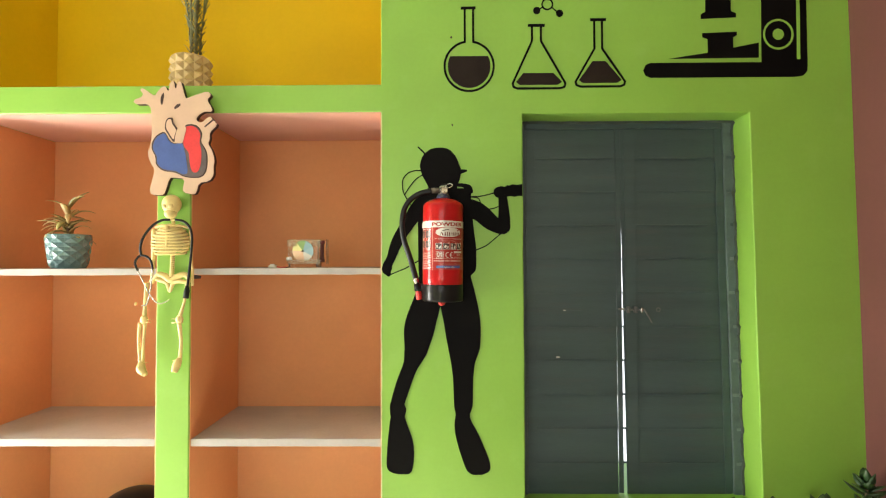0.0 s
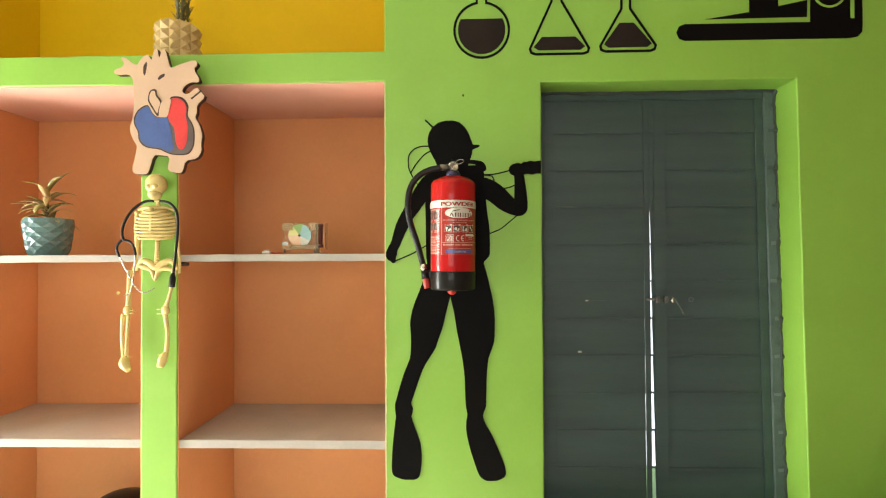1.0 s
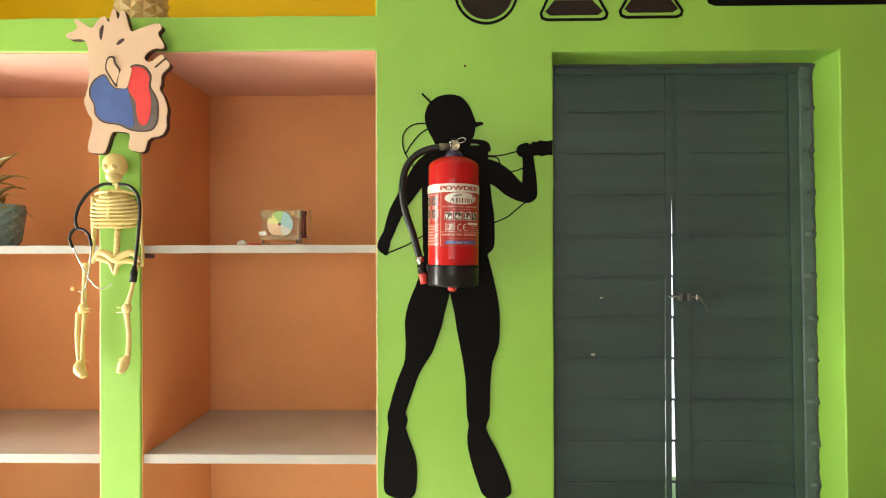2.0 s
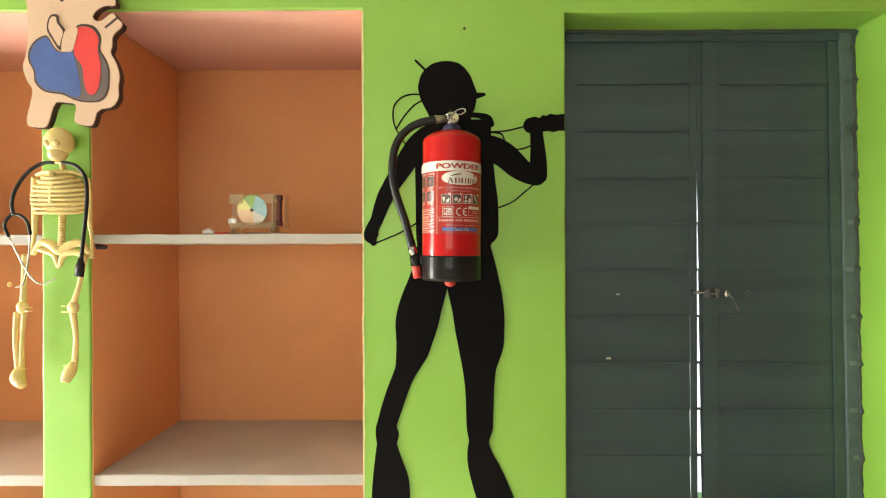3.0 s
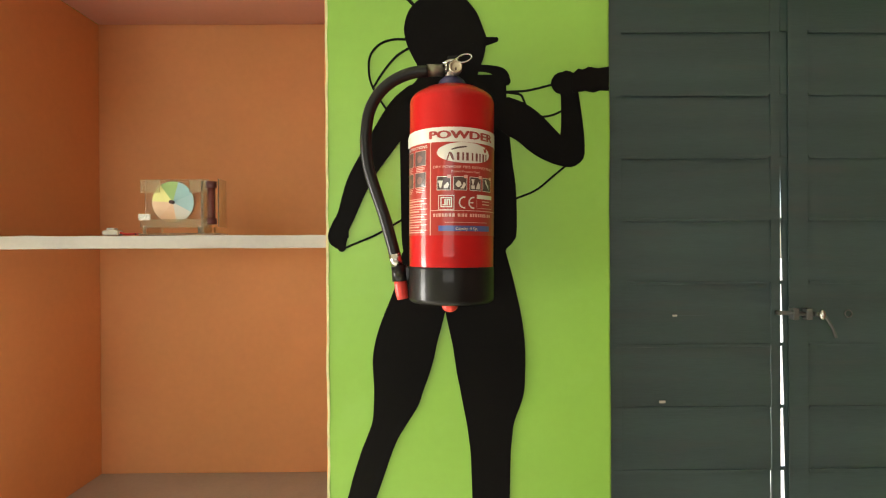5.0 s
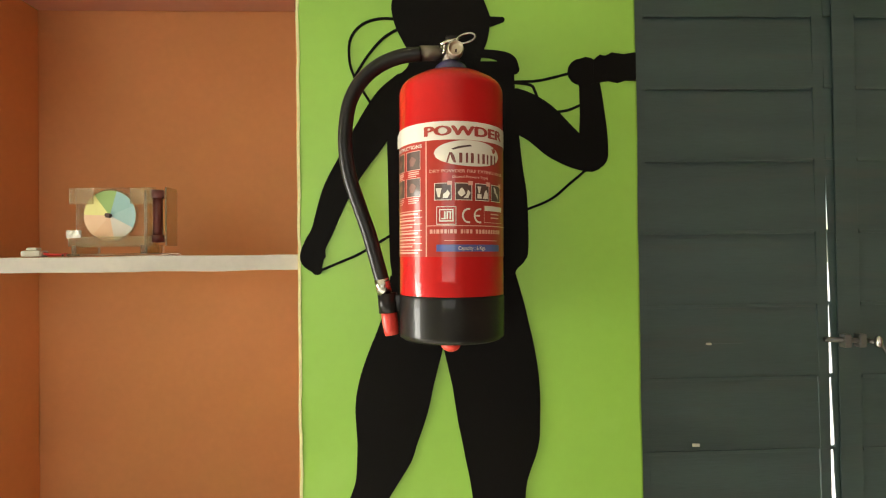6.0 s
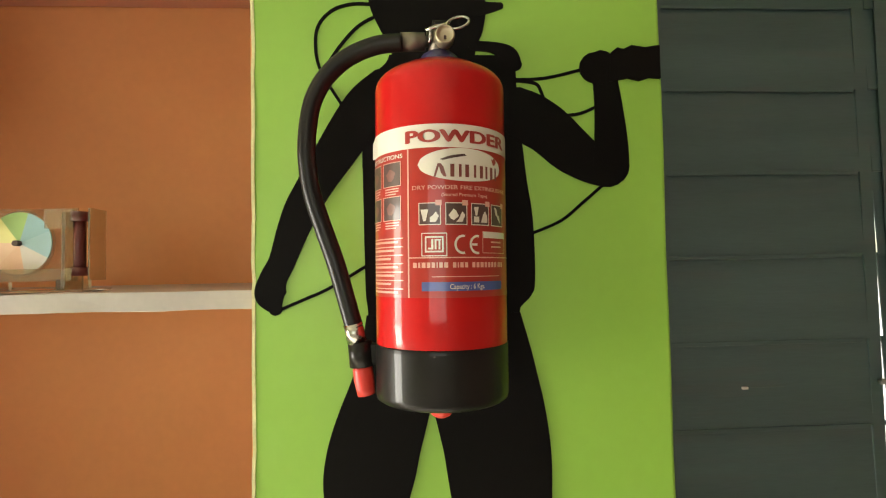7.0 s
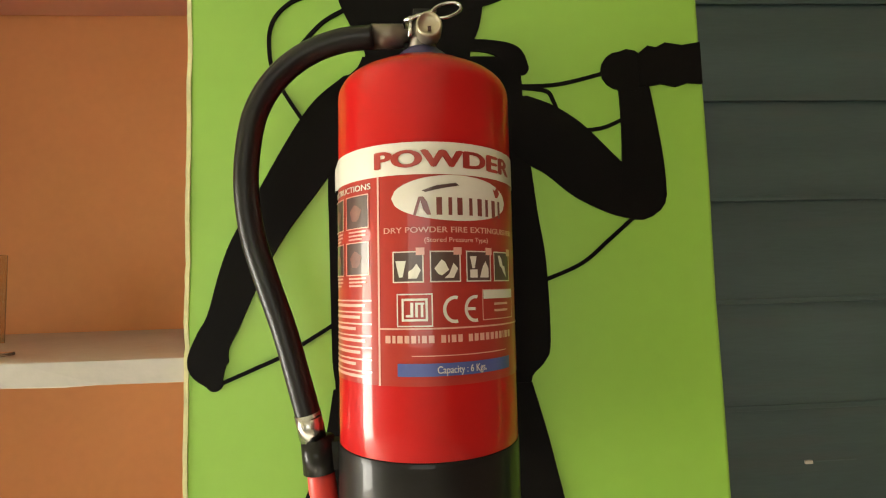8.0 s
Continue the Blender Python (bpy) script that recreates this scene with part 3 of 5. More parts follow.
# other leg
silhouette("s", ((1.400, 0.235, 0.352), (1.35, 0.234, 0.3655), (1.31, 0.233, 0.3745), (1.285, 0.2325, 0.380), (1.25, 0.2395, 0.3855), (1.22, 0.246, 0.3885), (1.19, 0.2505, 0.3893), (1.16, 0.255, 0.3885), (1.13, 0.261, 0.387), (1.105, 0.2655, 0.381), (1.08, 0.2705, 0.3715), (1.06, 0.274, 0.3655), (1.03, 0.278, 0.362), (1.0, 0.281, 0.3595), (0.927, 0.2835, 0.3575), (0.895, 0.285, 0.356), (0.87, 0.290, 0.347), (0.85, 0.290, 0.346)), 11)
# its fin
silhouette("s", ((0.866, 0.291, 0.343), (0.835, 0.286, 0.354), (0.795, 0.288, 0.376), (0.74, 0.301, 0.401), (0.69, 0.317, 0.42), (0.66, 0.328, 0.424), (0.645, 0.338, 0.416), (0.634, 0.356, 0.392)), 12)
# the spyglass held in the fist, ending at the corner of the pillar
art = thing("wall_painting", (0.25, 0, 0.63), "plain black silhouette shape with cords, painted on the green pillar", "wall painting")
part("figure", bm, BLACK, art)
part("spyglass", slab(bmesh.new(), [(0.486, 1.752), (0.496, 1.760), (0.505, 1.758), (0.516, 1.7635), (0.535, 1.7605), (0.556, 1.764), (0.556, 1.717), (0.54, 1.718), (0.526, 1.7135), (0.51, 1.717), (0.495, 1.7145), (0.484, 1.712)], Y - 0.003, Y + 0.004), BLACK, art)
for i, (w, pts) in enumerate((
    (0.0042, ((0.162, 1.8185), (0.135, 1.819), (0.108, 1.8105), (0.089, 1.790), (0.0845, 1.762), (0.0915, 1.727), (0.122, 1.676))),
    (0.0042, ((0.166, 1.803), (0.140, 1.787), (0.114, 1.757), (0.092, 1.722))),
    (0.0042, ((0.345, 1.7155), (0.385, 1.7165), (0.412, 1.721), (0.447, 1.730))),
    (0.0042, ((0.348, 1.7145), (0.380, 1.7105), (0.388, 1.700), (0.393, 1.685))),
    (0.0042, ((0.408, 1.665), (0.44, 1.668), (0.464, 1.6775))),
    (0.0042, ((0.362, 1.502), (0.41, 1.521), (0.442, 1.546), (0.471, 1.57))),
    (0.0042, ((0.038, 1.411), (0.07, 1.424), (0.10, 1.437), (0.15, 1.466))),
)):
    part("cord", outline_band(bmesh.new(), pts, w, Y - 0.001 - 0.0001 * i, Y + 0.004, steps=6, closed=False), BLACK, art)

# ---- painted flasks, molecule and microscope over the shutter door ----


def painted(name, label):
    return thing(name, (0, 0, 0), label, "wall painting", "science paintings over the door")


PY0, PY1 = -0.0018, 0.004
LINE = 0.0085
art = painted("flask_painting", "black outline painting of a half-full round-bottomed flask")
arc = [(0.351 + 0.099 * math.cos(a), 2.236 + 0.099 * math.sin(a)) for a in np.linspace(radians(100), radians(440), 48)]
part("outline", outline_band(bmesh.new(), [(0.334, 2.466)] + arc + [(0.368, 2.466)], LINE, PY0, PY1, closed=False), BLACK, art)
part("lip", slab(bmesh.new(), [(0.318, 2.464), (0.378, 2.464), (0.378, 2.475), (0.318, 2.475)], PY0 - 0.0003, PY1), BLACK, art)
part("liquid", slab(bmesh.new(), [(0.351 + 0.086 * math.cos(a), 2.236 + 0.086 * math.sin(a)) for a in np.linspace(radians(152), radians(388), 36)], PY0, PY1), MURAL_BROWN, art, "brown-black painted liquid")


def conical(neck_l, neck_r, top, waist, base_l, base_r, base_z, level, fill):
    ob = painted("flask_painting", fill)
    r = 0.022
    way = [(neck_l, top), (neck_l, waist), (base_l, base_z + r * 0.9), (base_l + 0.004, base_z + 0.006), (base_l + r * 0.9, base_z), (base_r - r * 0.9, base_z), (base_r - 0.004, base_z + 0.006), (base_r, base_z + r * 0.9), (neck_r, waist), (neck_r, top)]
    part("outline", outline_band(bmesh.new(), way, LINE, PY0, PY1, closed=False), BLACK, ob)
    part("lip", slab(bmesh.new(), [(neck_l - 0.016, top - 0.003), (neck_r + 0.016, top - 0.003), (neck_r + 0.016, top + 0.008), (neck_l - 0.016, top + 0.008)], PY0 - 0.0003, PY1), BLACK, ob)
    k = (level - base_z) / (waist - base_z)
    g = 0.013
    lo_l, lo_r = base_l + g * 0.9, base_r - g * 0.9
    slab_l, slab_r = base_l + (neck_l - base_l) * k + g, base_r + (neck_r - base_r) * k - g
    part("liquid", slab(bmesh.new(), [(slab_l + 0.004, level), (slab_r - 0.004, level), (lo_r - 0.002, base_z + 0.026), (lo_r - 0.018, base_z + 0.014), (lo_l + 0.018, base_z + 0.014), (lo_l + 0.002, base_z + 0.026)], PY0, PY1), MURAL_BROWN, ob, "brown-black painted liquid")


conical(0.605, 0.641, 2.395, 2.335, 0.526, 0.738, 2.146, 2.207, "black outline painting of a conical flask with little liquid")
conical(0.856, 0.887, 2.416, 2.303, 0.779, 0.977, 2.152, 2.253, "black outline painting of a conical flask more than half full")

art = painted("molecule_painting", "black painted molecule with one open and two filled atoms")
part("open_atom", outline_band(bmesh.new(), ellipse(0.668, 2.482, 0.021, 0.021), 0.006, PY0, PY1), BLACK, art)
for x, z in ((0.625, 2.457), (0.717, 2.445)):
    part("atom", slab(bmesh.new(), ellipse(x, z, 0.0145, 0.0145), PY0, PY1), BLACK, art)
for way in ([(0.636, 2.463), (0.65, 2.471)], [(0.686, 2.469), (0.706, 2.452)], [(0.676, 2.503), (0.692, 2.525)]):
    part("bond", outline_band(bmesh.new(), way, 0.005, PY0, PY1, closed=False), BLACK, art)

art = painted("microscope_painting", "large black painted microscope with a foot, stage and curved arm")
foot = [(1.08, 2.185), (1.66, 2.185), (1.69, 2.19), (1.705, 2.207), (1.707, 2.235), (1.707, 2.50), (1.69, 2.58), (1.64, 2.63), (1.56, 2.64), (1.44, 2.64), (1.44, 2.56), (1.49, 2.56), (1.52, 2.53), (1.527, 2.49), (1.524, 2.244), (1.08, 2.244), (1.06, 2.236), (1.0505, 2.214), (1.06, 2.193)]
part("foot_and_arm", slab(bmesh.new(), foot, PY0, PY1), BLACK, art)
part("stage", slab(bmesh.new(), [(1.155, 2.26), (1.31, 2.283), (1.31, 2.337), (1.29, 2.345), (1.288, 2.361), (1.427, 2.366), (1.427, 2.352), (1.412, 2.343), (1.412, 2.302), (1.514, 2.322), (1.513, 2.262)], PY0, PY1), BLACK, art)
part("lens_tube", slab(bmesh.new(), [(1.284, 2.418), (1.425, 2.424), (1.425, 2.44), (1.405, 2.448), (1.405, 2.63), (1.303, 2.63), (1.303, 2.448), (1.284, 2.436)], PY0, PY1), BLACK, art)
part("focus_ring", outline_band(bmesh.new(), ellipse(1.592, 2.354, 0.057, 0.057), 0.008, PY0 - 0.001, PY1), GREEN, art, "green painted ring")
part("focus_dot", slab(bmesh.new(), ellipse(1.592, 2.354, 0.022, 0.022), PY0 - 0.001, PY1), GREEN, art, "green painted dot")
part("arm_line", outline_band(bmesh.new(), [(1.671, 2.255), (1.672, 2.49), (1.660, 2.55), (1.62, 2.59)], 0.013, PY0 - 0.001, PY1, steps=6, closed=False), GREEN, art, "green painted line")
for ob in [o for o in bpy.data.objects if o.type == "EMPTY" and o.name.split("_")[0] in ("flask", "molecule", "microscope")]:
    for child in ob.children:
        for v in child.data.vertices:
            v.co.x, v.co.z = 0.26 + (v.co.x - 0.26) * 0.981, v.co.z - 0.003
for x, z in ((0.282, 2.0), (0.279, 2.350)):
    tagged(part("nail_hole", blob(bmesh.new(), (x, 0.001, z), (0.004, 0.003, 0.005), 10), BOARD_DARK), "small dark nail hole in the green wall", "hole", "nail holes")

# ---- fire extinguisher ----
AX, AY, R = 0.2455, -0.0830, 0.0755
ext = thing("fire_extinguisher", (AX, AY, 1.311), "red powder fire extinguisher with printed label, hung on the green pillar", "fire extinguisher")
prof = [(0.060, 1.318), (R, 1.32), (R, 1.40), (R, 1.50), (R, 1.60), (R, 1.664)]
prof += [(R - 0.022 * (1 - math.cos(a)), 1.664 + 0.021 * math.sin(a)) for a in np.linspace(0.15, 1.15, 9)]
prof += [(0.052, 1.6895), (0.040, 1.6935), (0.028, 1.6965), (0.02, 1.698)]
body = part("body", lathe(bmesh.new(), prof, (AX, AY, 0), 96), RED, ext, "glossy red enamelled cylinder", smooth=True)
skirt = [(0.062, 1.3145), (0.071, 1.313), (0.0754, 1.316), (0.0763, 1.322), (0.0763, 1.371), (0.0761, 1.3755), (0.0756, 1.3765), (0.0750, 1.375)]
part("base_skirt", lathe(bmesh.new(), skirt, (AX, AY, 0), 96), SKIRT, ext, "shiny black plastic skirt", smooth=True)
part("bottom_boss", blob(bmesh.new(), (AX - 0.003, AY - 0.035, 1.309), (0.014, 0.014, 0.011)), RED_PLASTIC, ext, "red boss under the skirt", smooth=True)
part("neck_collar", lathe(bmesh.new(), [(0.025, 1.694), (0.0255, 1.702), (0.022, 1.709), (0.016, 1.714), (0.012, 1.716)], (AX, AY, 0), 32), COLLAR, ext, "violet-blue collar", smooth=True)
valve = part("valve_body", lathe(bmesh.new(), [(0.010, 1.712), (0.0125, 1.714), (0.0125, 1.724), (0.015, 1.726), (0.015, 1.742), (0.010, 1.746), (0.006, 1.747)], (AX, AY, 0), 24), STEEL, ext, "dull metal valve", smooth=True)
part("lever", boxed(AX - 0.008, AX + 0.010, AY - 0.006, AY + 0.062, 1.747, 1.7535, bevel=0.002), SKIRT, ext, "black squeeze lever")
part("carry_handle", boxed(AX - 0.008, AX + 0.010, AY - 0.004, AY + 0.058, 1.732, 1.738, bevel=0.002), SKIRT, ext, "black carrying handle")
face = Matrix.Rotation(radians(90), 4, "X")
gauge = part("gauge", lathe(bmesh.new(), [(0.005, -0.012), (0.0092, -0.010), (0.0110, -0.008), (0.0113, 0.006), (0.0104, 0.0082), (0.0090, 0.0082), (0.0086, 0.006), (0.004, 0.006)], (AX + 0.0055, AY - 0.024, 1.7245), 32, face), BRASSY, valve, "pale brass pressure gauge", smooth=True)
part("gauge_dial", boxed(AX + 0.0042, AX + 0.0072, AY - 0.0312, AY - 0.0298, 1.7185, 1.723, bevel=0.0004), BOARD_DARK, valve, "dark gauge needle")
part("pull_ring", tube(bmesh.new(), [(AX + 0.021 + 0.013 * math.cos(a), AY - 0.020 + 0.002 * math.sin(a), 1.743 + 0.0075 * math.sin(a) + 0.003 * math.cos(a)) for a in np.linspace(0, math.tau, 17)], 0.0016, 8, 2), CHROME, ext, "thin bright pull ring", smooth=True)
part("safety_pin", tube(bmesh.new(), [(AX - 0.016, AY - 0.014, 1.7365), (AX + 0.012, AY - 0.018, 1.744)], 0.002, 8, 1), CHROME, ext, smooth=True)
part("bleed_screw", blob(tube(bmesh.new(), [(AX - 0.011, AY - 0.013, 1.722), (AX - 0.010, AY - 0.014, 1.736)], 0.0022, 8, 1), (AX - 0.0105, AY - 0.014, 1.738), (0.003, 0.003, 0.003), 10), CHROME, ext, smooth=True)
part("hose_ferrule", tube(bmesh.new(), [(AX - 0.012, AY - 0.004, 1.7275), (AX - 0.016, AY - 0.004, 1.7275), (AX - 0.017, AY - 0.004, 1.7275), (AX - 0.045, AY - 0.005, 1.7265)], [0.006, 0.006, 0.0105, 0.0108], 16, 1), STEEL, ext, "crimped grey ferrule", smooth=True)
HOSE = [(0.2018, AY - 0.010, 1.7235), (0.1718, AY - 0.010, 1.7195), (0.1409, AY - 0.010, 1.7060), (0.1161, AY - 0.010, 1.6840), (0.1004, AY - 0.010, 1.6560), (0.0941, AY - 0.010, 1.6260), (0.0925, AY - 0.010, 1.5900), (0.0983, AY - 0.010, 1.5480), (0.1112, AY - 0.010, 1.5070), (0.1255, AY - 0.010, 1.4660), (0.1374, AY - 0.010, 1.4240), (0.1457, AY - 0.010, 1.3940)]
part("hose", tube(bmesh.new(), HOSE, 0.0104, 16, 6), RUBBER, ext, "black rubber hose bowed outwards", smooth=True)
part("hose_end_ferrule", tube(bmesh.new(), [(0.1440, AY - 0.010, 1.399), (0.1485, AY - 0.008, 1.3775)], 0.0110, 16, 1), CHROME, ext, "bright metal ferrule", smooth=True)
part("hose_clip", tube(bmesh.new(), [(0.1515, AY - 0.006, 1.3775), (0.1540, AY - 0.006, 1.350)], 0.0138, 20, 1), SKIRT, ext, "black plastic hose clip", smooth=True)
part("clip_arm", boxed(0.157, 0.180, AY - 0.012, AY + 0.004, 1.352, 1.3755, bevel=0.002), SKIRT, ext)
part("nozzle", tube(bmesh.new(), [(0.1540, AY - 0.006, 1.352), (0.1560, AY - 0.006, 1.336), (0.1590, AY - 0.006, 1.318)], [0.0108, 0.0116, 0.0100], 20, 2), RED_PLASTIC, ext, "red plastic nozzle", smooth=True)
part("wall_hook", boxed(AX - 0.02, AX + 0.02, AY + 0.05, -0.001, 1.69, 1.725, bevel=0.003), STEEL, ext, "steel wall hook")


def on_body(a, z, lift):
    return Vector((AX + (R + lift) * math.sin(a), AY - (R + lift) * math.cos(a), z))


def decal(bm, a0, a1, z0, z1, lift):
    """A printed patch that follows the cylinder, between two angles in degrees."""
    n = max(1, int(abs(a1 - a0) / 3))
    lo = [bm.verts.new(on_body(radians(a0 + (a1 - a0) * i / n), z0, lift)) for i in range(n + 1)]
    hi = [bm.verts.new(on_body(radians(a0 + (a1 - a0) * i / n), z1, lift)) for i in range(n + 1)]
    for i in range(n):
        bm.faces.new((lo[i], lo[i + 1], hi[i + 1], hi[i])).smooth = True
    return bm


def patch(outline, lift):
    """A printed form, given as (degrees, height) rows round a convex outline, cut into columns that follow the cylinder."""
    bm = bmesh.new()
    pts = np.array(outline, float)
    lo, hi = pts[:, 0].min(), pts[:, 0].max()
    n = max(3, int((hi - lo) / 2))
    cols = []
    for a in np.linspace(lo + 1e-3, hi - 1e-3, n + 1):
        zs = []
        for p, q in zip(pts, np.roll(pts, -1, axis=0)):
            if (p[0] - a) * (q[0] - a) <= 0 and p[0] != q[0]:
                zs.append(p[1] + (q[1] - p[1]) * (a - p[0]) / (q[0] - p[0]))
        cols.append([bm.verts.new(on_body(radians(a), z, lift)) for z in (min(zs), max(zs))])
    for c, d in zip(cols, cols[1:]):
        bm.faces.new((c[0], d[0], d[1], c[1])).smooth = True
    return bm


def rim(bm, a0, a1, z0, z1, w, lift):
    wa = math.degrees(w / R)
    decal(bm, a0, a1, z1 - w, z1, lift)
    decal(bm, a0, a1, z0, z0 + w, lift)
    decal(bm, a0, a0 + wa, z0 + w, z1 - w, lift)
    decal(bm, a1 - wa, a1, z0 + w, z1 - w, lift)
    return bm


def print_text(name, words, a0, a1, z, height, material, parent, lift, bold=0.0, capital=0.7):
    """Lettering bent round the cylinder, from angle a0 to a1, centred on z."""
    cu = bpy.data.curves.new("letters", "FONT")
    cu.body, cu.size, cu.resolution_u = words, 1.0, 4
    ob = new("letters", cu)
    bpy.context.view_layer.update()
    me = bpy.data.meshes.new_from_object(ob.evaluated_get(bpy.context.evaluated_depsgraph_get()))
    bpy.data.objects.remove(ob)
    x0, x1 = min(v.co.x for v in me.vertices), max(v.co.x for v in me.vertices)
    bm = bmesh.new()
    shifts = ((0, 0), (-bold, 0), (bold, 0), (0, -bold * 0.5), (0, bold * 0.5)) if bold else ((0, 0),)
    for k, (dx, dy) in enumerate(shifts):
        old = len(bm.verts)
        bm.from_mesh(me)
        bm.verts.ensure_lookup_table()
        for v in bm.verts[old:]:
            a = radians(a0 + (a1 - a0) * (v.co.x + dx - x0) / (x1 - x0))
            v.co = on_body(a, z + (v.co.y + dy - capital / 2) / capital * height, lift + k * 0.00006)
    return part(name, bm, material, parent)


L1, L2, L3, L4 = 0.0004, 0.0008, 0.0012, 0.0016
label = part("label", decal(bmesh.new(), -88, 100, 1.430, 1.609, L1), LABEL_RED, ext, "printed red and white paper label")
bm = decal(bmesh.new(), -86, 100, 1.5845, 1.609, L2)
for v in bm.verts:
    if v.co.x < AX - 0.0745 and v.co.z > 1.6:
        v.co.z -= 0.006
    if v.co.x < AX - 0.0745:
        v.co.x -= 0.002
part("title_band", bm, LABEL_WHITE, label, "white title band with a lifted corner")
print_text("lettering", "POWDER", -30, 61, 1.5965, 0.0126, PRINT_RED, label, L3, 0.05)
part("divider_line", decal(bmesh.new(), -29.5, -28.3, 1.430, 1.5845, L2), LABEL_PINK, label)
part("divider_line", decal(bmesh.new(), -28.3, 90, 1.4705, 1.4717, L2), LABEL_PINK, label)
oval = part("maker_oval", patch([(17.5 + 38 * math.cos(a), 1.567 + 0.0172 * math.sin(a)) for a in np.linspace(0, math.tau, 40, endpoint=False)], L2), LABEL_WHITE, label, "cream maker's oval with plain shapes")
# the maker's mark, as plain shapes in its colours
part("maker_bar", patch([(-3, 1.5722), (5, 1.5760), (17, 1.5784), (18.5, 1.5764), (8, 1.5738), (-2, 1.5706)], L3), LABEL_DARK, label)
for a, wide, lean in ((-8, 10, 3.0), (5, 9, 0), (17, 9.6, 0), (30, 8, 0), (41, 8, 0)):
    part("maker_block", patch([(a, 1.5540), (a + 1.8, 1.5540), (a + 1.8 + lean, 1.5676), (a + lean, 1.5676)], L3) if lean else decal(bmesh.new(), a, a + 3.2, 1.5540, 1.5672, L3), MAKER_RED, label)
    part("maker_block", patch([(a + wide - 3.4, 1.5540), (a + wide, 1.5540), (a + wide - lean, 1.5676), (a + wide - 3.4 - lean, 1.5676)], L4) if lean else decal(bmesh.new(), a + wide - 2.2, a + wide, 1.5540, 1.5672, L3), MAKER_RED, label)
part("maker_flame", patch([(43, 1.5700), (48, 1.5700), (49, 1.5735), (46.5, 1.5800), (45, 1.5755), (42.5, 1.5765)], L3), PRINT_RED, label)
print_text("lettering", "DRY POWDER FIRE EXTINGUISHER", -25, 63, 1.5432, 0.0042, LABEL_PINK, label, L3, 0.015)
print_text("lettering", "(Stored Pressure Type)", -2, 37, 1.5357, 0.0034, LABEL_PINK, label, L3, 0.012)
# four pictograms of fire classes
for i, a in enumerate((-20, 0.8, 21.6, 41.6)):
    w = 17.4
    picto = part("pictogram", decal(bmesh.new(), a + 0.7, a + w - 0.7, 1.5055, 1.5265, L2), LABEL_DARK, label)
    part("pictogram_frame", rim(bmesh.new(), a, a + w, 1.5045, 1.5275, 0.0009, L3), LABEL_WHITE, label)
    forms = (
        [[(3, 0.004), (8, 0.004), (9.5, 0.016), (2, 0.016)], [(11, 0.003), (19, 0.003), (19.5, 0.009), (16, 0.015), (14, 0.010), (11, 0.008)]],
        [[(3, 0.010), (7, 0.004), (13, 0.009), (9, 0.018)], [(10, 0.003), (19, 0.003), (19.5, 0.010), (17, 0.016), (14, 0.007)]],
        [[(3.5, 0.010), (8, 0.010), (8.5, 0.019), (3, 0.019)], [(3, 0.003), (9, 0.003), (9, 0.009), (3, 0.009)], [(11, 0.003), (19, 0.003), (19, 0.010), (16, 0.016), (12, 0.008)]],
        [[(6, 0.013), (12, 0.009), (9, 0.020), (5, 0.020)], [(9, 0.012), (14, 0.012), (16, 0.003), (11, 0.008)]],
    )[i]
    for f in forms:
        part("pictogram_shape", patch([(a + p * 0.81, 1.5045 + q) for p, q in f], L3), LABEL_WHITE, label)
    part("class_tag", decal(bmesh.new(), a + w - 4.2, a + w + 0.6, 1.5245, 1.5300, L4), LABEL_PINK, label)
# quality mark, conformity mark and an empty form
part("quality_mark", rim(rim(bmesh.new(), -18, 2, 1.4725, 1.4965, 0.0009, L2), -15.2, -0.8, 1.4765, 1.4930, 0.0016, L2), LABEL_WHITE, label)
for a0, a1, z0, z1 in ((-12.8, -8.6, 1.4795, 1.4812), (-10.2, -8.6, 1.4812, 1.490), (-7.6, -6.2, 1.4795, 1.490), (-6.2, -2.6, 1.4885, 1.490), (-4.6, -3.2, 1.4795, 1.4885)):
    part("quality_bar", decal(bmesh.new(), a0, a1, z0, z1, L3), LABEL_WHITE, label)


def ring_arc(a_mid, gap0, gap1, ra, rz, w):
    bm = bmesh.new()
    rows = []
    for s in np.linspace(radians(gap0), radians(gap1), 20):
        rows.append([bm.verts.new(on_body(radians(a_mid + (ra + k * math.degrees(w / R)) * math.cos(s)), 1.4845 + (rz + k * w) * math.sin(s), L2)) for k in (-0.5, 0.5)])
    for p, q in zip(rows, rows[1:]):
        bm.faces.new((p[0], p[1], q[1], q[0]))
    return bm


part("conformity_letter", ring_arc(14.5, 75, 285, 6.0, 0.0088, 0.0024), LABEL_WHITE, label)
part("conformity_letter", decal(ring_arc(27, 75, 285, 6.0, 0.0088, 0.0024), 22, 27, 1.4834, 1.4856, L2), LABEL_WHITE, label)
part("form_frame", rim(bmesh.new(), 32, 63, 1.4755, 1.4985, 0.0007, L2), LABEL_PINK, label)
part("form_head", decal(bmesh.new(), 32.6, 62.4, 1.4915, 1.498, L3), LABEL_WHITE, label)
for i in range(2):
    part("form_line", decal(bmesh.new(), 41, 55, 1.4865 - i * 0.005, 1.4882 - i * 0.005, L3), LABEL_PINK, label)
a = -25
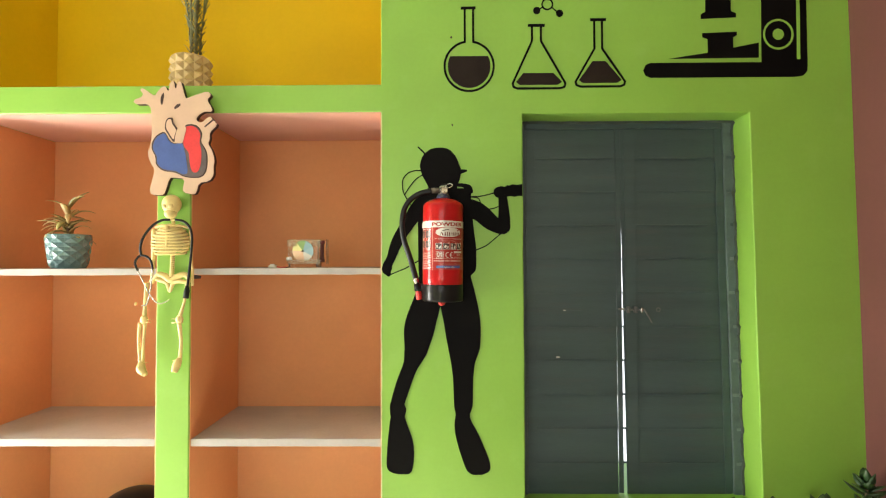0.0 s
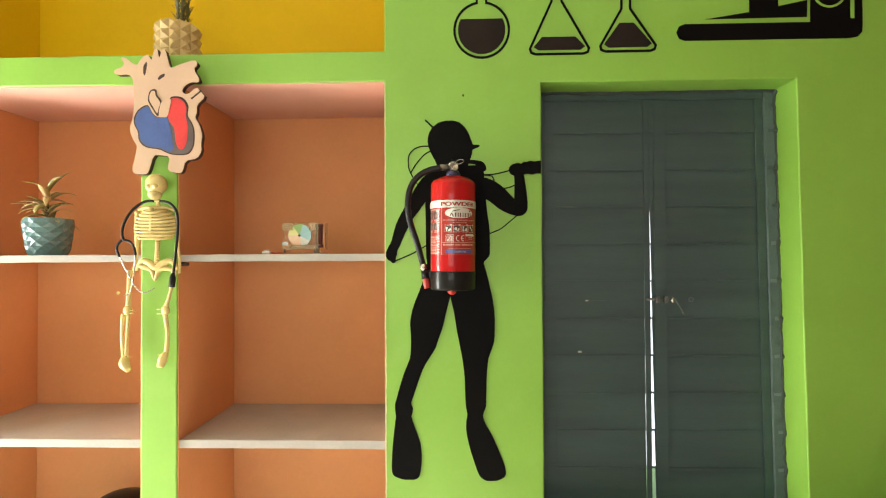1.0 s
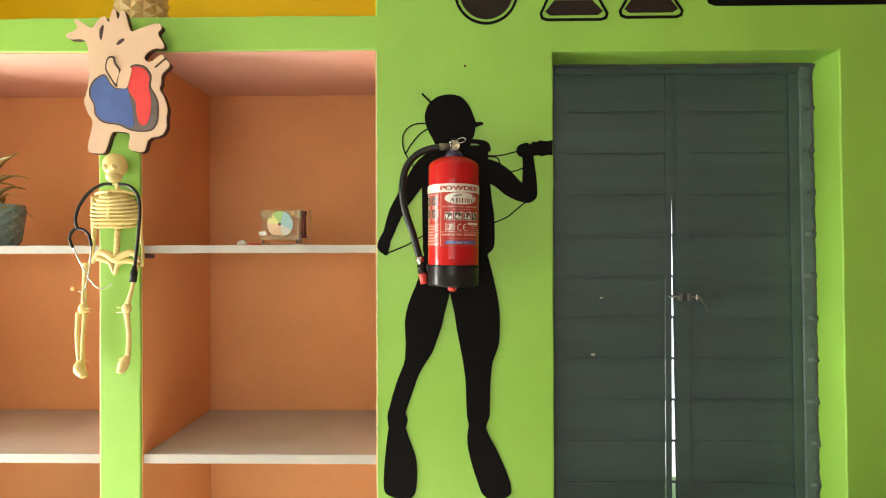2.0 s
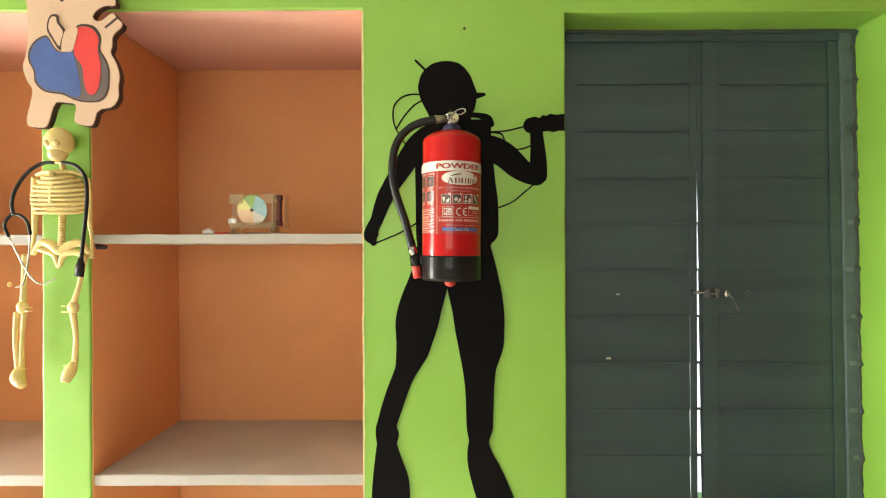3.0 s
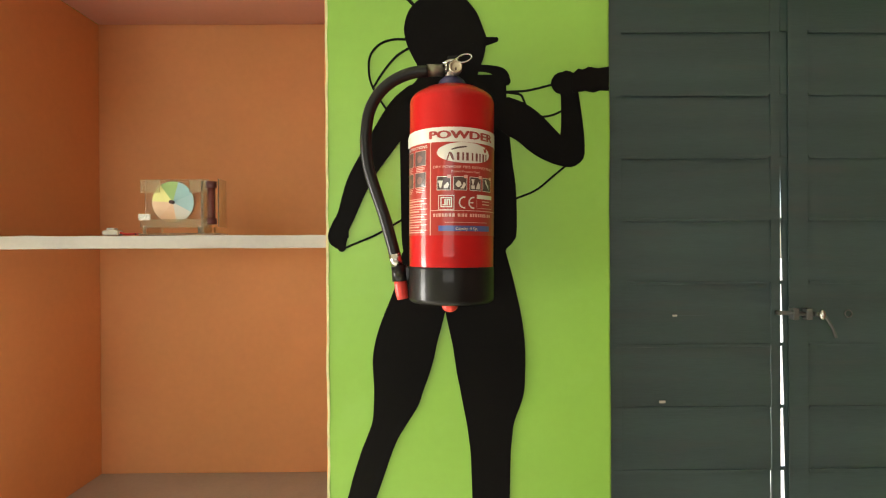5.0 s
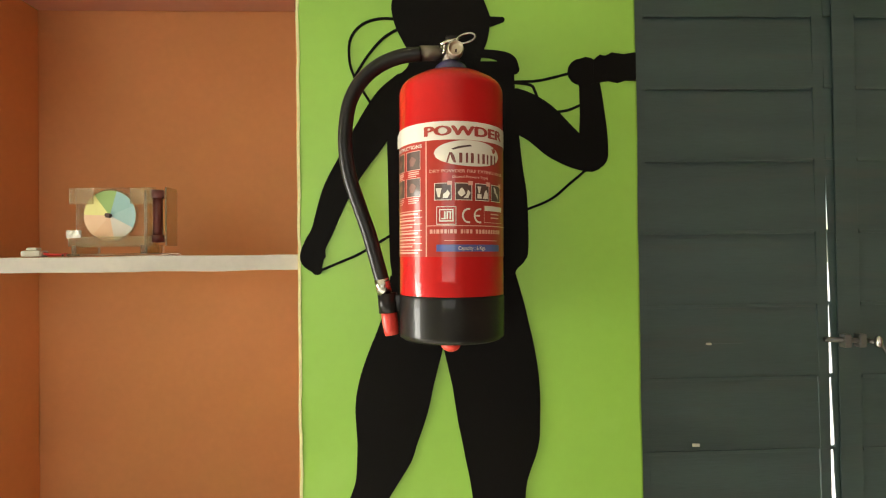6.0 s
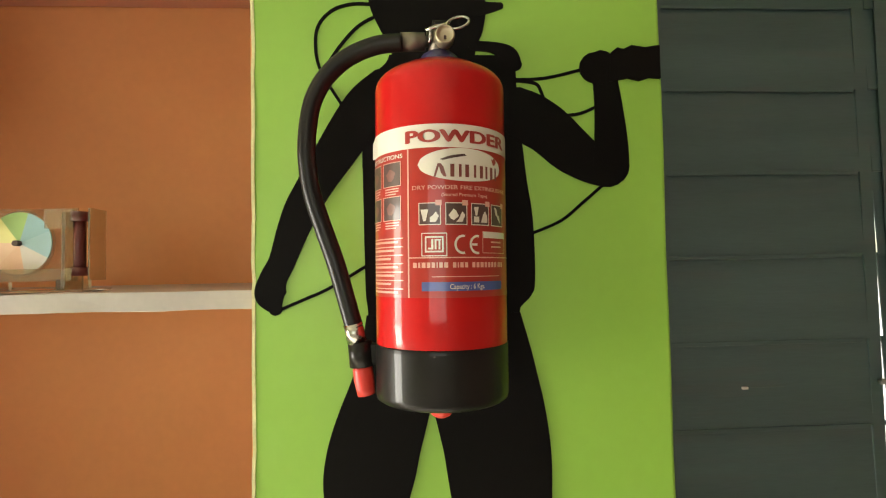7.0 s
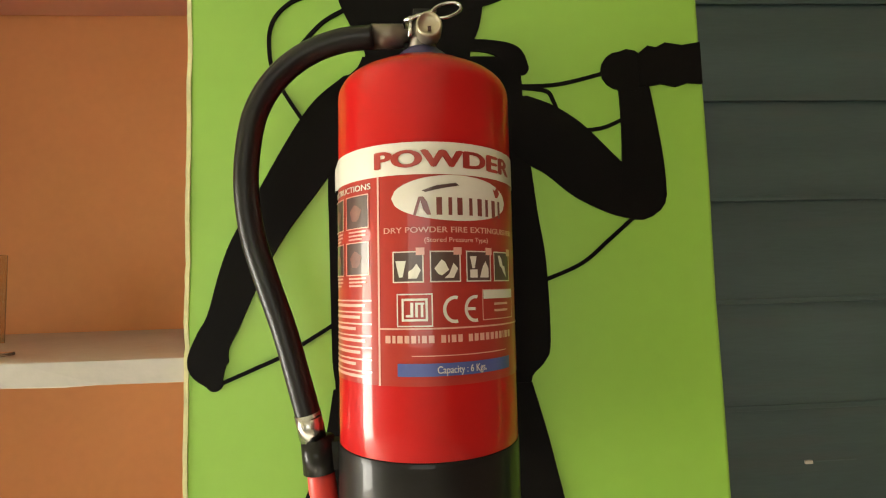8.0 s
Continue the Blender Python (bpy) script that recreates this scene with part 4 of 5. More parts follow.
for k in (5, 3.5, 5, 4.5, 4.5, 2.5, 4.5, 5, None, 4.5, 2.5, 4.5, 4.5, None, 4.5, 4.5, 5, 4.5, 4.5, 4.5, 4.5, 2.5, 5, 5):
    if k:
        part("maker_bar", decal(bmesh.new(), a, a + (k - 1.3) * 0.83, 1.4608, 1.4662, L2), LABEL_PINK, label)
    a += (k or 3.2) * 0.83
part("thin_line", decal(bmesh.new(), -10, 52, 1.4512, 1.4519, L2), LABEL_PINK, label)
part("capacity_band", decal(bmesh.new(), -18, 56, 1.4370, 1.4462, L2), LABEL_BLUE, label, "blue printed band")
print_text("lettering", "Capacity : 6 Kgs.", 4, 33.5, 1.4416, 0.0052, LABEL_WHITE, label, L3, 0.012)
print_text("lettering", "INSTRUCTIONS", -78, -34, 1.5785, 0.0046, LABEL_WHITE, label, L2, 0.02)
for a0, a1 in ((-80, -60.5), (-56, -36)):
    for z0, z1 in ((1.5475, 1.5725), (1.5115, 1.5360)):
        part("instruction_photo", decal(bmesh.new(), a0, a1, z0, z1, L2), LABEL_DARK, label)
        part("photo_frame", rim(bmesh.new(), a0 - 0.6, a1 + 0.6, z0 - 0.0006, z1 + 0.0006, 0.0008, L3), LABEL_PINK, label)
        part("photo_subject", patch([(a0 + 5, z0 + 0.006), (a0 + 12, z0 + 0.005), (a0 + 15, z0 + 0.014), (a0 + 9, z0 + 0.019), (a0 + 4, z0 + 0.013)], L3), PHOTO_TONE, label)
        for i in range(3):
            part("caption_bar", decal(bmesh.new(), a0 + 2, a1 - 2 - 3 * (i == 2), z0 - 0.0035 - i * 0.0028, z0 - 0.0022 - i * 0.0028, L2), LABEL_PINK, label)
for i in range(7):
    z = 1.4925 - i * 0.0088
    part("list_bar", decal(bmesh.new(), -80, -34, z - 0.0012, z, L2), LABEL_PINK, label)
    part("list_bar", decal(bmesh.new(), -78, -39 - 4 * (i % 3), z - 0.0055, z - 0.0032, L2), LABEL_PINK, label)

# it hangs a little askew, its foot swung aside
pivot = Matrix.Translation((AX, AY, 1.70))
ext.matrix_world = pivot @ Matrix.Rotation(radians(0.5), 4, "Y") @ pivot.inverted() @ ext.matrix_world

# ---- heart model board ----


def hp(u, v):
    return (-0.9755 + 0.0005437 * u, 2.1435 - 0.0005437 * v)


HY = -0.047
heart = thing("heart_board", (-0.81, -0.03, 1.72), "cut-out anatomical heart board painted blue and red, on the divider", "heart model")
VESSELS = [(80, 15), (103, 9), (150, 45), (190, 66), (207, 35), (235, 4), (262, -6), (277, 25), (286, 30), (293, -4), (306, -40), (322, -42), (331, 10), (340, 14), (351, -34), (373, -38), (386, 5), (400, 62), (414, 88), (470, 65), (568, 34), (592, 62), (560, 96), (602, 160)]
SIDE_AND_STUB = [(594, 183), (545, 178), (500, 205), (482, 242), (522, 264), (585, 212), (606, 240), (640, 276), (582, 329), (584, 380), (570, 410), (602, 460), (621, 530), (611, 575), (615, 632), (585, 678)]
FEET = [(508, 690), (490, 764), (465, 772), (405, 760), (394, 736), (410, 662), (340, 652), (298, 652), (266, 765), (240, 779), (170, 772), (158, 740), (180, 660), (194, 590)]
OTHER_SIDE = [(164, 550), (139, 480), (160, 420), (171, 330), (166, 190), (158, 148), (130, 121), (60, 126), (34, 110), (46, 88), (86, 79), (106, 55)]
edge = VESSELS + SIDE_AND_STUB + FEET + OTHER_SIDE
sharp = [hp(*p) for p in edge]
soft_edge = []
for i, q in enumerate(sharp):
    a, b = sharp[i - 1], sharp[(i + 1) % len(sharp)]
    for o in (a, b):
        soft_edge.append((q[0] + (o[0] - q[0]) * 0.22, q[1] + (o[1] - q[1]) * 0.22))
bm = slab(bmesh.new(), soft_edge, HY, HY + 0.017)
part("board", bm, BOARD, heart, "pale peach board with dark cut edges")
part("cut_edge", slab(bmesh.new(), [(x + 0.0012, z - 0.0012) for x, z in soft_edge], HY + 0.003, HY + 0.0185), BOARD_DARK, heart, "dark stained rear edge")


def paint_on(points, material, name, layer, label="", steps=4):
    path = [tuple(q) for q in spline([hp(*p) for p in points], steps, True)]
    return part(name, slab(bmesh.new(), path, HY - 0.0005 * layer, HY + 0.001), material, heart, label)


chamber = ((265, 333), (213, 355), (183, 400), (180, 450), (204, 500), (212, 555), (258, 597), (340, 611), (400, 638), (460, 648), (525, 640), (558, 590), (562, 500), (545, 445), (519, 400), (523, 340), (485, 288), (415, 284), (395, 330), (375, 400), (330, 408), (295, 380))
paint_on([(371 + (u - 371) * 1.045, 475 + (v - 475) * 1.045) for u, v in chamber], BOARD_DARK, "chamber_outline", 1, "dark brown outline")
paint_on(chamber, HEART_GREY, "chamber", 2, "grey-brown painted muscle")
paint_on(((265, 338), (215, 358), (187, 402), (184, 450), (208, 500), (216, 553), (260, 592), (340, 605), (395, 628), (428, 618), (422, 540), (408, 470), (385, 408), (330, 412), (293, 385)), HEART_BLUE, "blue_chamber", 3, "blue painted chamber")
paint_on(((418, 290), (482, 293), (517, 342), (513, 400), (527, 470), (522, 560), (500, 612), (466, 612), (447, 560), (438, 480), (402, 425), (398, 350)), HEART_RED, "red_chamber", 4, "bright red painted chamber")
paint_on(((272, 248), (290, 226), (318, 228), (325, 262), (355, 305), (345, 345), (330, 400), (290, 345), (266, 300)), BOARD_DARK, "valve_outline", 5, "dark brown outline")
paint_on(((280, 252), (295, 236), (311, 240), (317, 268), (345, 310), (336, 350), (326, 380), (296, 335), (275, 295)), BOARD, "valve", 6)
paint_on(((338, 396), (346, 335), (362, 300), (395, 287), (418, 300), (408, 350), (392, 402), (360, 408)), BOARD, "valve", 7)
paint_on(((246, 48), (256, 52), (250, 100), (240, 132), (231, 112), (232, 75)), BOARD_DARK, "slot", 1)
paint_on(((328, 152), (345, 132), (370, 122), (372, 136), (350, 154), (335, 162)), BOARD_DARK, "slot", 1)
part("stub_line", outline_band(bmesh.new(), [hp(548, 290), hp(610, 240)], 0.006, HY - 0.0006, HY + 0.001, closed=False), BOARD_DARK, heart)

# ---- small plastic skeleton model, one plain mesh ----


SKX, SKZ = -0.985, 1.7465


def sp(u, v, y=-0.03):
    return (SKX + 0.00057 * u, y, SKZ - 0.00057 * v)


bm = bmesh.new()
blob(bm, sp(308, 106, -0.035), (0.036, 0.032, 0.038), 20)
for du in (-22, 20):
    blob(bm, sp(308 + du, 122, -0.062), (0.010, 0.007, 0.009), 10)
blob(bm, sp(306, 168, -0.04), (0.024, 0.022, 0.021), 16)
tube(bm, [sp(310, 185), sp(312, 300, -0.02), sp(310, 450, -0.025), sp(305, 600)], [0.007, 0.007, 0.008, 0.008], 10, 5)
for i in range(13):
    blob(bm, sp(312, 440 + i * 13, -0.03), (0.0095, 0.008, 0.0028), 8)
for i in range(9):
    v = 262 + i * 21
    w = (70, 96, 112, 121, 126, 128, 126, 118, 104)[i]
    tube(bm, [sp(300 - w * 0.15, v - 10, -0.012), sp(300 - w, v + 2, -0.02), sp(300 - w * 0.8, v + 14, -0.045), sp(296, v + 22 - i, -0.056), sp(300 + w * 0.72, v + 14, -0.045), sp(300 + w * 0.92, v + 2, -0.02), sp(300 + w * 0.15, v - 10, -0.012)], 0.0047, 8, 5)
blob(bm, sp(292, 340, -0.03), (0.057, 0.024, 0.060), 18)
tube(bm, [sp(296, 255, -0.05), sp(296, 400, -0.056)], [0.008, 0.006], 8, 2)
tube(bm, [sp(192, 262, -0.03), sp(250, 250, -0.04), sp(310, 258, -0.045), sp(365, 250, -0.04), sp(418, 266, -0.03)], 0.0048, 8, 5)
tube(bm, [sp(180, 272, -0.026), sp(172, 360, -0.026), sp(178, 440, -0.026), sp(172, 560, -0.026), sp(160, 640, -0.026)], [0.009, 0.006, 0.008, 0.005, 0.007], 10, 5)
tube(bm, [sp(430, 280, -0.026), sp(440, 380, -0.026), sp(436, 470, -0.026), sp(448, 560, -0.026), sp(446, 660, -0.026)], [0.007, 0.005, 0.006, 0.0045, 0.006], 10, 5)
tube(bm, [sp(175, 640), sp(215, 585), sp(260, 592), sp(305, 622), sp(350, 596), sp(400, 585), sp(440, 635)], [0.006, 0.010, 0.012, 0.013, 0.012, 0.010, 0.006], 10, 5)
tube(bm, [sp(190, 612), sp(235, 622), sp(275, 640), sp(296, 700), sp(318, 645), sp(360, 628), sp(420, 640)], [0.006, 0.009, 0.008, 0.005, 0.008, 0.009, 0.007], 10, 5)
tube(bm, [sp(138, 640), sp(130, 740), sp(126, 860)], [0.009, 0.0062, 0.008], 10, 5)
blob(bm, sp(122, 890), (0.015, 0.012, 0.018), 14)
tube(bm, [sp(96, 912), sp(88, 1040), sp(102, 1180)], [0.0075, 0.0062, 0.008], 10, 5)
tube(bm, [sp(130, 912), sp(120, 1040), sp(116, 1180)], [0.006, 0.005, 0.007], 10, 5)
tube(bm, [sp(112, 1178, -0.03), sp(120, 1215, -0.045), sp(165, 1248, -0.06)], [0.011, 0.017, 0.010], 10, 5)
tube(bm, [sp(418, 640), sp(396, 770), sp(368, 862)], [0.009, 0.0055, 0.008], 10, 5)
blob(bm, sp(364, 890), (0.015, 0.012, 0.018), 14)
tube(bm, [sp(362, 910), sp(376, 1030), sp(370, 1150)], [0.0085, 0.0066, 0.008], 10, 5)
tube(bm, [sp(368, 1150), sp(358, 1190, -0.04), sp(352, 1235, -0.052)], [0.009, 0.016, 0.011], 10, 5)
for u0, v0, u1 in ((142, 888, 178), (144, 906, 176), (316, 882, 352), (316, 910, 394), (100, 1176, 160), (322, 1164, 392)):
    tube(bm, [sp(u0, v0, -0.036), sp(u1, v0, -0.036)], 0.0016, 6, 1)
blob(bm, sp(70, 780, -0.036), (0.005, 0.005, 0.007), 8)
tagged(part("skeleton_model", bm, BONE, smooth=True), "small yellowed plastic model hanging on the green divider", "skeleton model")

# ---- stethoscope hung over the model ----
# it hangs slightly to one side of the model
steth = thing("stethoscope", sp(300, 660, -0.07), "black rubber stethoscope with steel ear tubes, hung over the model", "stethoscope")
SY = -0.068
part("main_tube", tube(bmesh.new(), [sp(292, 216, SY), sp(235, 219, SY), (sp(165, 262, SY)), sp(112, 335, SY), sp(93, 400, SY), sp(100, 450, SY)], 0.0047, 10, 6), RUBBER, steth, "black rubber tube", smooth=True)
part("yoke", tube(tube(bmesh.new(), [sp(100, 448, SY), sp(70, 475, SY), sp(60, 510, SY), sp(78, 555, SY)], 0.0042, 10, 6), [sp(98, 452, SY), sp(135, 460, SY), sp(165, 490, SY), sp(178, 545, SY)], 0.0042, 10, 6), RUBBER, steth, "black Y-shaped yoke", smooth=True)
part("ear_tube", tube(bmesh.new(), [sp(78, 553, SY), sp(120, 640, SY), sp(175, 735, SY), sp(220, 774, SY), sp(262, 766, SY), sp(294, 748, SY)], 0.0022, 8, 6), CHROME, steth, "bent steel ear tube", smooth=True)
part("ear_tube", tube(bmesh.new(), [sp(178, 543, SY), sp(170, 640, SY), sp(158, 720, SY), sp(140, 778, SY), sp(108, 790, SY)], 0.0022, 8, 6), CHROME, steth, "bent steel ear tube", smooth=True)
part("drop_tube", tube(bmesh.new(), [sp(326, 215, SY), sp(385, 228, SY), sp(428, 275, SY), sp(440, 350, SY), sp(432, 480, SY), sp(412, 662, SY)], 0.0047, 10, 6), RUBBER, steth, "black rubber tube", smooth=True)
part("chest_piece", tube(bmesh.new(), [sp(411, 655, SY), sp(408, 690, SY), sp(402, 740, SY)], [0.0055, 0.0105, 0.0105], 12, 1), SKIRT, steth, "dark chest piece", smooth=True)
part("neck_nail", tube(bmesh.new(), [sp(294, 216, SY), sp(326, 216, SY)], 0.0035, 8, 1), BONE, steth)

steth.location.x += 0.022

# ---- pots and plants ----


def studded_pot(bm, cx, cy, z, r0, r1, h, sides, rows, stud):
    """A pot whose wall is pressed into rows of diamond facets."""
    rings = []
    for j in range(rows * 2 + 1):
        f = j / (rows * 2)
        r = r0 + (r1 - r0) * f ** 0.8
        rings.append([bm.verts.new((cx + (r + (stud if (k + j) % 2 == 0 and 0 < j < rows * 2 else 0)) * math.cos(k * math.tau / sides), cy + (r + (stud if (k + j) % 2 == 0 and 0 < j < rows * 2 else 0)) * math.sin(k * math.tau / sides), z + h * f)) for k in range(sides)])
    for j, (a, b) in enumerate(zip(rings, rings[1:])):
        for k in range(sides):
            n = (k + 1) % sides
            if (k + j) % 2 == 0:
                bm.faces.new((a[k], a[n], b[n]))
                bm.faces.new((a[k], b[n], b[k]))
            else:
                bm.faces.new((a[k], a[n], b[k]))
                bm.faces.new((a[n], b[n], b[k]))
    inner = [bm.verts.new((cx + (r1 - 0.008) * math.cos(k * math.tau / sides), cy + (r1 - 0.008) * math.sin(k * math.tau / sides), z + h)) for k in range(sides)]
    low = [bm.verts.new((cx + (r1 - 0.012) * math.cos(k * math.tau / sides), cy + (r1 - 0.012) * math.sin(k * math.tau / sides), z + h - 0.02)) for k in range(sides)]
    for a, b in ((rings[-1], inner), (inner, low)):
        for k in range(sides):
            bm.faces.new((a[k], a[(k + 1) % sides], b[(k + 1) % sides], b[k]))
    bm.faces.new(low)
    bm.faces.new(rings[0])
    return bm


def pyramid_pot(bm, cx, cy, z, r, h, sides, rows, stud):
    """A straight pot covered with square pyramids in columns."""
    def at(k, j, out=0.0):
        a = k * math.tau / sides + 0.1
        return (cx + (r + out) * math.cos(a), cy + (r + out) * math.sin(a), z + h * j / rows)
    grid = [[bm.verts.new(at(k, j)) for k in range(sides)] for j in range(rows + 1)]
    for j in range(rows):
        for k in range(sides):
            n = (k + 1) % sides
            tip = bm.verts.new(at(k + 0.5, j + 0.5, stud))
            ring = (grid[j][k], grid[j][n], grid[j + 1][n], grid[j + 1][k])
            for i in range(4):
                bm.faces.new((ring[i], ring[(i + 1) % 4], tip))
    inner = [bm.verts.new((cx + (r - 0.008) * math.cos(k * math.tau / sides + 0.1), cy + (r - 0.008) * math.sin(k * math.tau / sides + 0.1), z + h)) for k in range(sides)]
    low = [bm.verts.new((cx + (r - 0.012) * math.cos(k * math.tau / sides + 0.1), cy + (r - 0.012) * math.sin(k * math.tau / sides + 0.1), z + h - 0.025)) for k in range(sides)]
    for a, b in ((grid[-1], inner), (inner, low)):
        for k in range(sides):
            bm.faces.new((a[k], a[(k + 1) % sides], b[(k + 1) % sides], b[k]))
    bm.faces.new(low)
    bm.faces.new(grid[0])
    return bm


def blade(bm, base, turn, rise, length, width, droop, thick=0.25, n=7):
    """One fleshy leaf: widest below its middle, bending over towards its tip."""
    out = Vector((math.cos(turn), math.sin(turn), 0))
    side = Vector((-math.sin(turn), math.cos(turn), 0))
    p, angle, rows = Vector(base), rise, []
    for i in range(n + 1):
        f = i / n
        w = width * (math.sin(math.pi * min(1, 0.12 + 0.88 * f)) ** 0.7 if i < n else 0.04)
        way = out * math.cos(angle) + Vector((0, 0, math.sin(angle)))
        up = way.cross(side)
        rows.append([bm.verts.new(p + side * w), bm.verts.new(p - up * w * thick), bm.verts.new(p - side * w), bm.verts.new(p + up * w * thick * 0.6)])
        p = p + way * (length / n)
        angle -= droop / n
    for a, b in zip(rows, rows[1:]):
        for k in range(4):
            bm.faces.new((a[k], a[(k + 1) % 4], b[(k + 1) % 4], b[k]))
    bm.faces.new(rows[0])
    bm.faces.new(rows[-1])
    return bm


PX, PYY, PZ = -1.312, 0.10, 1.4375
plant = thing("potted_plant", (PX, PYY, PZ), "teal diamond-faceted pot with a dusty drooping plant, on the niche shelf", "potted plant")
part("pot", studded_pot(bmesh.new(), PX, PYY, PZ, 0.060, 0.079, 0.140, 22, 4, 0.006), TEAL, plant, "glossy teal faceted pot")
part("soil", lathe(bmesh.new(), [(0.068, PZ + 0.116), (0.068, PZ + 0.128), (0.03, PZ + 0.128)], (PX, PYY, 0), 24), SOIL, plant, "dark soil")
rng = random.Random(5)
bm = bmesh.new()
tube(bm, [(PX, PYY, PZ + 0.12), (PX - 0.008, PYY, PZ + 0.20), (PX - 0.004, PYY, PZ + 0.25)], [0.006, 0.005, 0.003], 8, 4)
part("stem", bm, BARK, plant, smooth=True)
for i in range(34):
    hgt = rng.uniform(0.13, 0.25)
    turn = i * 2.4 + rng.uniform(-0.3, 0.3)
    bm = blade(bmesh.new(), (PX - 0.004, PYY, PZ + hgt), turn, rng.uniform(0.1, 1.1) if hgt < 0.22 else rng.uniform(0.8, 1.4), rng.uniform(0.075, 0.125), rng.uniform(0.010, 0.016), rng.uniform(0.5, 1.7))
    part("leaf", bm, (LEAF, LEAF_DRY, LEAF)[i % 3], plant, smooth=True)

TX, TY, TZ = -0.806, 0.095, SLAB_T + 0.003
herb = thing("herb_pot", (TX, TY, TZ), "tan studded pot with tall olive herb stalks, on the slab ledge", "potted plant")
part("pot", pyramid_pot(bmesh.new(), TX, TY, TZ, 0.072, 0.142, 12, 4, 0.013), TAN, herb, "tan pot with pyramid studs")
part("soil", lathe(bmesh.new(), [(0.055, TZ + 0.105), (0.055, TZ + 0.117), (0.02, TZ + 0.121)], (TX, TY, 0), 20), SOIL, herb, "dark soil")
rng = random.Random(9)
for i, (dx, dy, lean, hgt) in enumerate(((0.018, 0.0, 0.03, 0.46), (0.028, 0.012, 0.055, 0.40), (0.008, -0.012, -0.01, 0.42), (-0.006, 0.01, -0.045, 0.40), (0.022, -0.01, 0.012, 0.36))):
    top = [(TX + dx + lean * f * f, TY + dy, TZ + 0.11 + hgt * f) for f in (0, 0.33, 0.66, 1.0)]
    stalk = part("stalk", tube(bmesh.new(), top, [0.0035, 0.003, 0.0025, 0.0015], 6, 4), BARK, herb, smooth=True)
    bm = bmesh.new()
    path = spline(top, 24)
    for k, q in enumerate(path[10 if i != 3 else 30:]):
        for _ in range(2):
            blade(bm, q, rng.uniform(0, math.tau), rng.uniform(0.7, 1.25), rng.uniform(0.022, 0.045), rng.uniform(0.0022, 0.0038), rng.uniform(-0.2, 0.5), 0.3, 3)
    part("leaves", bm, HERB, herb, "narrow olive leaves")

QX, QY = 1.71, -0.16
big = thing("floor_plant", (QX, QY, 0.0), "dark green succulent plant in a clay pot beside the maroon wall", "potted plant")
part("pot", lathe(bmesh.new(), [(0.085, 0.0), (0.09, 0.004), (0.125, 0.24), (0.135, 0.245), (0.135, 0.28), (0.12, 0.28), (0.115, 0.25)], (QX, QY, 0), 32), surf("clay_pot", (0.36, 0.15, 0.08), 0.7, 0.15, 12, 120, 0.2), big, "clay pot", smooth=True)
part("soil", lathe(bmesh.new(), [(0.113, 0.24), (0.113, 0.262), (0.04, 0.266)], (QX, QY, 0), 24), SOIL, big)
rng = random.Random(3)
for dx, dy, z in ((0.065, 0.04, 0.655), (0.02, -0.03, 0.60), (-0.12, 0.0, 0.585), (-0.06, 0.06, 0.555), (-0.27, 0.04, 0.548), (-0.40, 0.06, 0.545), (0.09, -0.06, 0.56)):
    stem = part("stem", tube(bmesh.new(), [(QX + dx * 0.1, QY + dy * 0.1, 0.25), (QX + dx * 0.5, QY + dy * 0.5, 0.25 + (z - 0.25) * 0.6), (QX + dx, QY + dy, z)], [0.008, 0.007, 0.005], 8, 5), BARK, big, smooth=True)
    for i in range(13):
        f = i / 13
        part("leaf", blade(bmesh.new(), (QX + dx, QY + dy, z - 0.05 * (1 - f)), i * 2.4, 0.2 + 1.1 * f, rng.uniform(0.06, 0.085) * (1.1 - 0.4 * f), rng.uniform(0.016, 0.022), rng.uniform(-0.6, 0.3), 0.3, 6), LEAF_DARK, stem, smooth=True)

# ---- things on the shelves ----
ball = tagged(part("round_pot", lathe(bmesh.new(), [(0.03, 0.104)] + [(0.19 * math.sin(a), 0.292 - 0.188 * math.cos(a)) for a in np.linspace(0.5, 3.0, 26)] + [(0.006, 0.478)], (-1.10, 0.22, 0), 40), SKIRT, smooth=True), "black rounded pot lying in the lowest niche", "pot")

DX, DY, DZ = -0.3115, 0.030, 1.4375
dev = thing("colour_wheel_kit", (DX, DY, DZ), "colour wheel disc in a hazy clear plastic stand, on the shelf", "colour wheel kit")
part("base", box(box(boxed(DX - 0.075, DX + 0.085, DY - 0.012, DY + 0.052, DZ, DZ + 0.004, bevel=0.001), DX - 0.06, DX - 0.052, DY - 0.01, DY + 0.05, DZ + 0.004, DZ + 0.018), DX + 0.05, DX + 0.058, DY - 0.01, DY + 0.05, DZ + 0.004, DZ + 0.018), CLEAR, dev, "clear plastic base")
part("back_plate", boxed(DX - 0.068, DX + 0.062, DY + 0.012, DY + 0.0155, DZ + 0.015, DZ + 0.115, bevel=0.001), CLEAR, dev, "hazy clear back plate")
part("front_strip", boxed(DX - 0.068, DX - 0.030, DY - 0.004, DY - 0.001, DZ + 0.086, DZ + 0.112, bevel=0.001), HAZY, dev)
part("front_strip", boxed(DX + 0.030, DX + 0.066, DY - 0.004, DY - 0.001, DZ + 0.086, DZ + 0.112, bevel=0.001), HAZY, dev)
part("front_strip", boxed(DX - 0.068, DX + 0.066, DY - 0.006, DY - 0.003, DZ + 0.016, DZ + 0.032, bevel=0.001), HAZY, dev)
part("side_post", boxed(DX + 0.055, DX + 0.060, DY - 0.008, DY + 0.03, DZ + 0.004, DZ + 0.108, bevel=0.001), HAZY, dev)
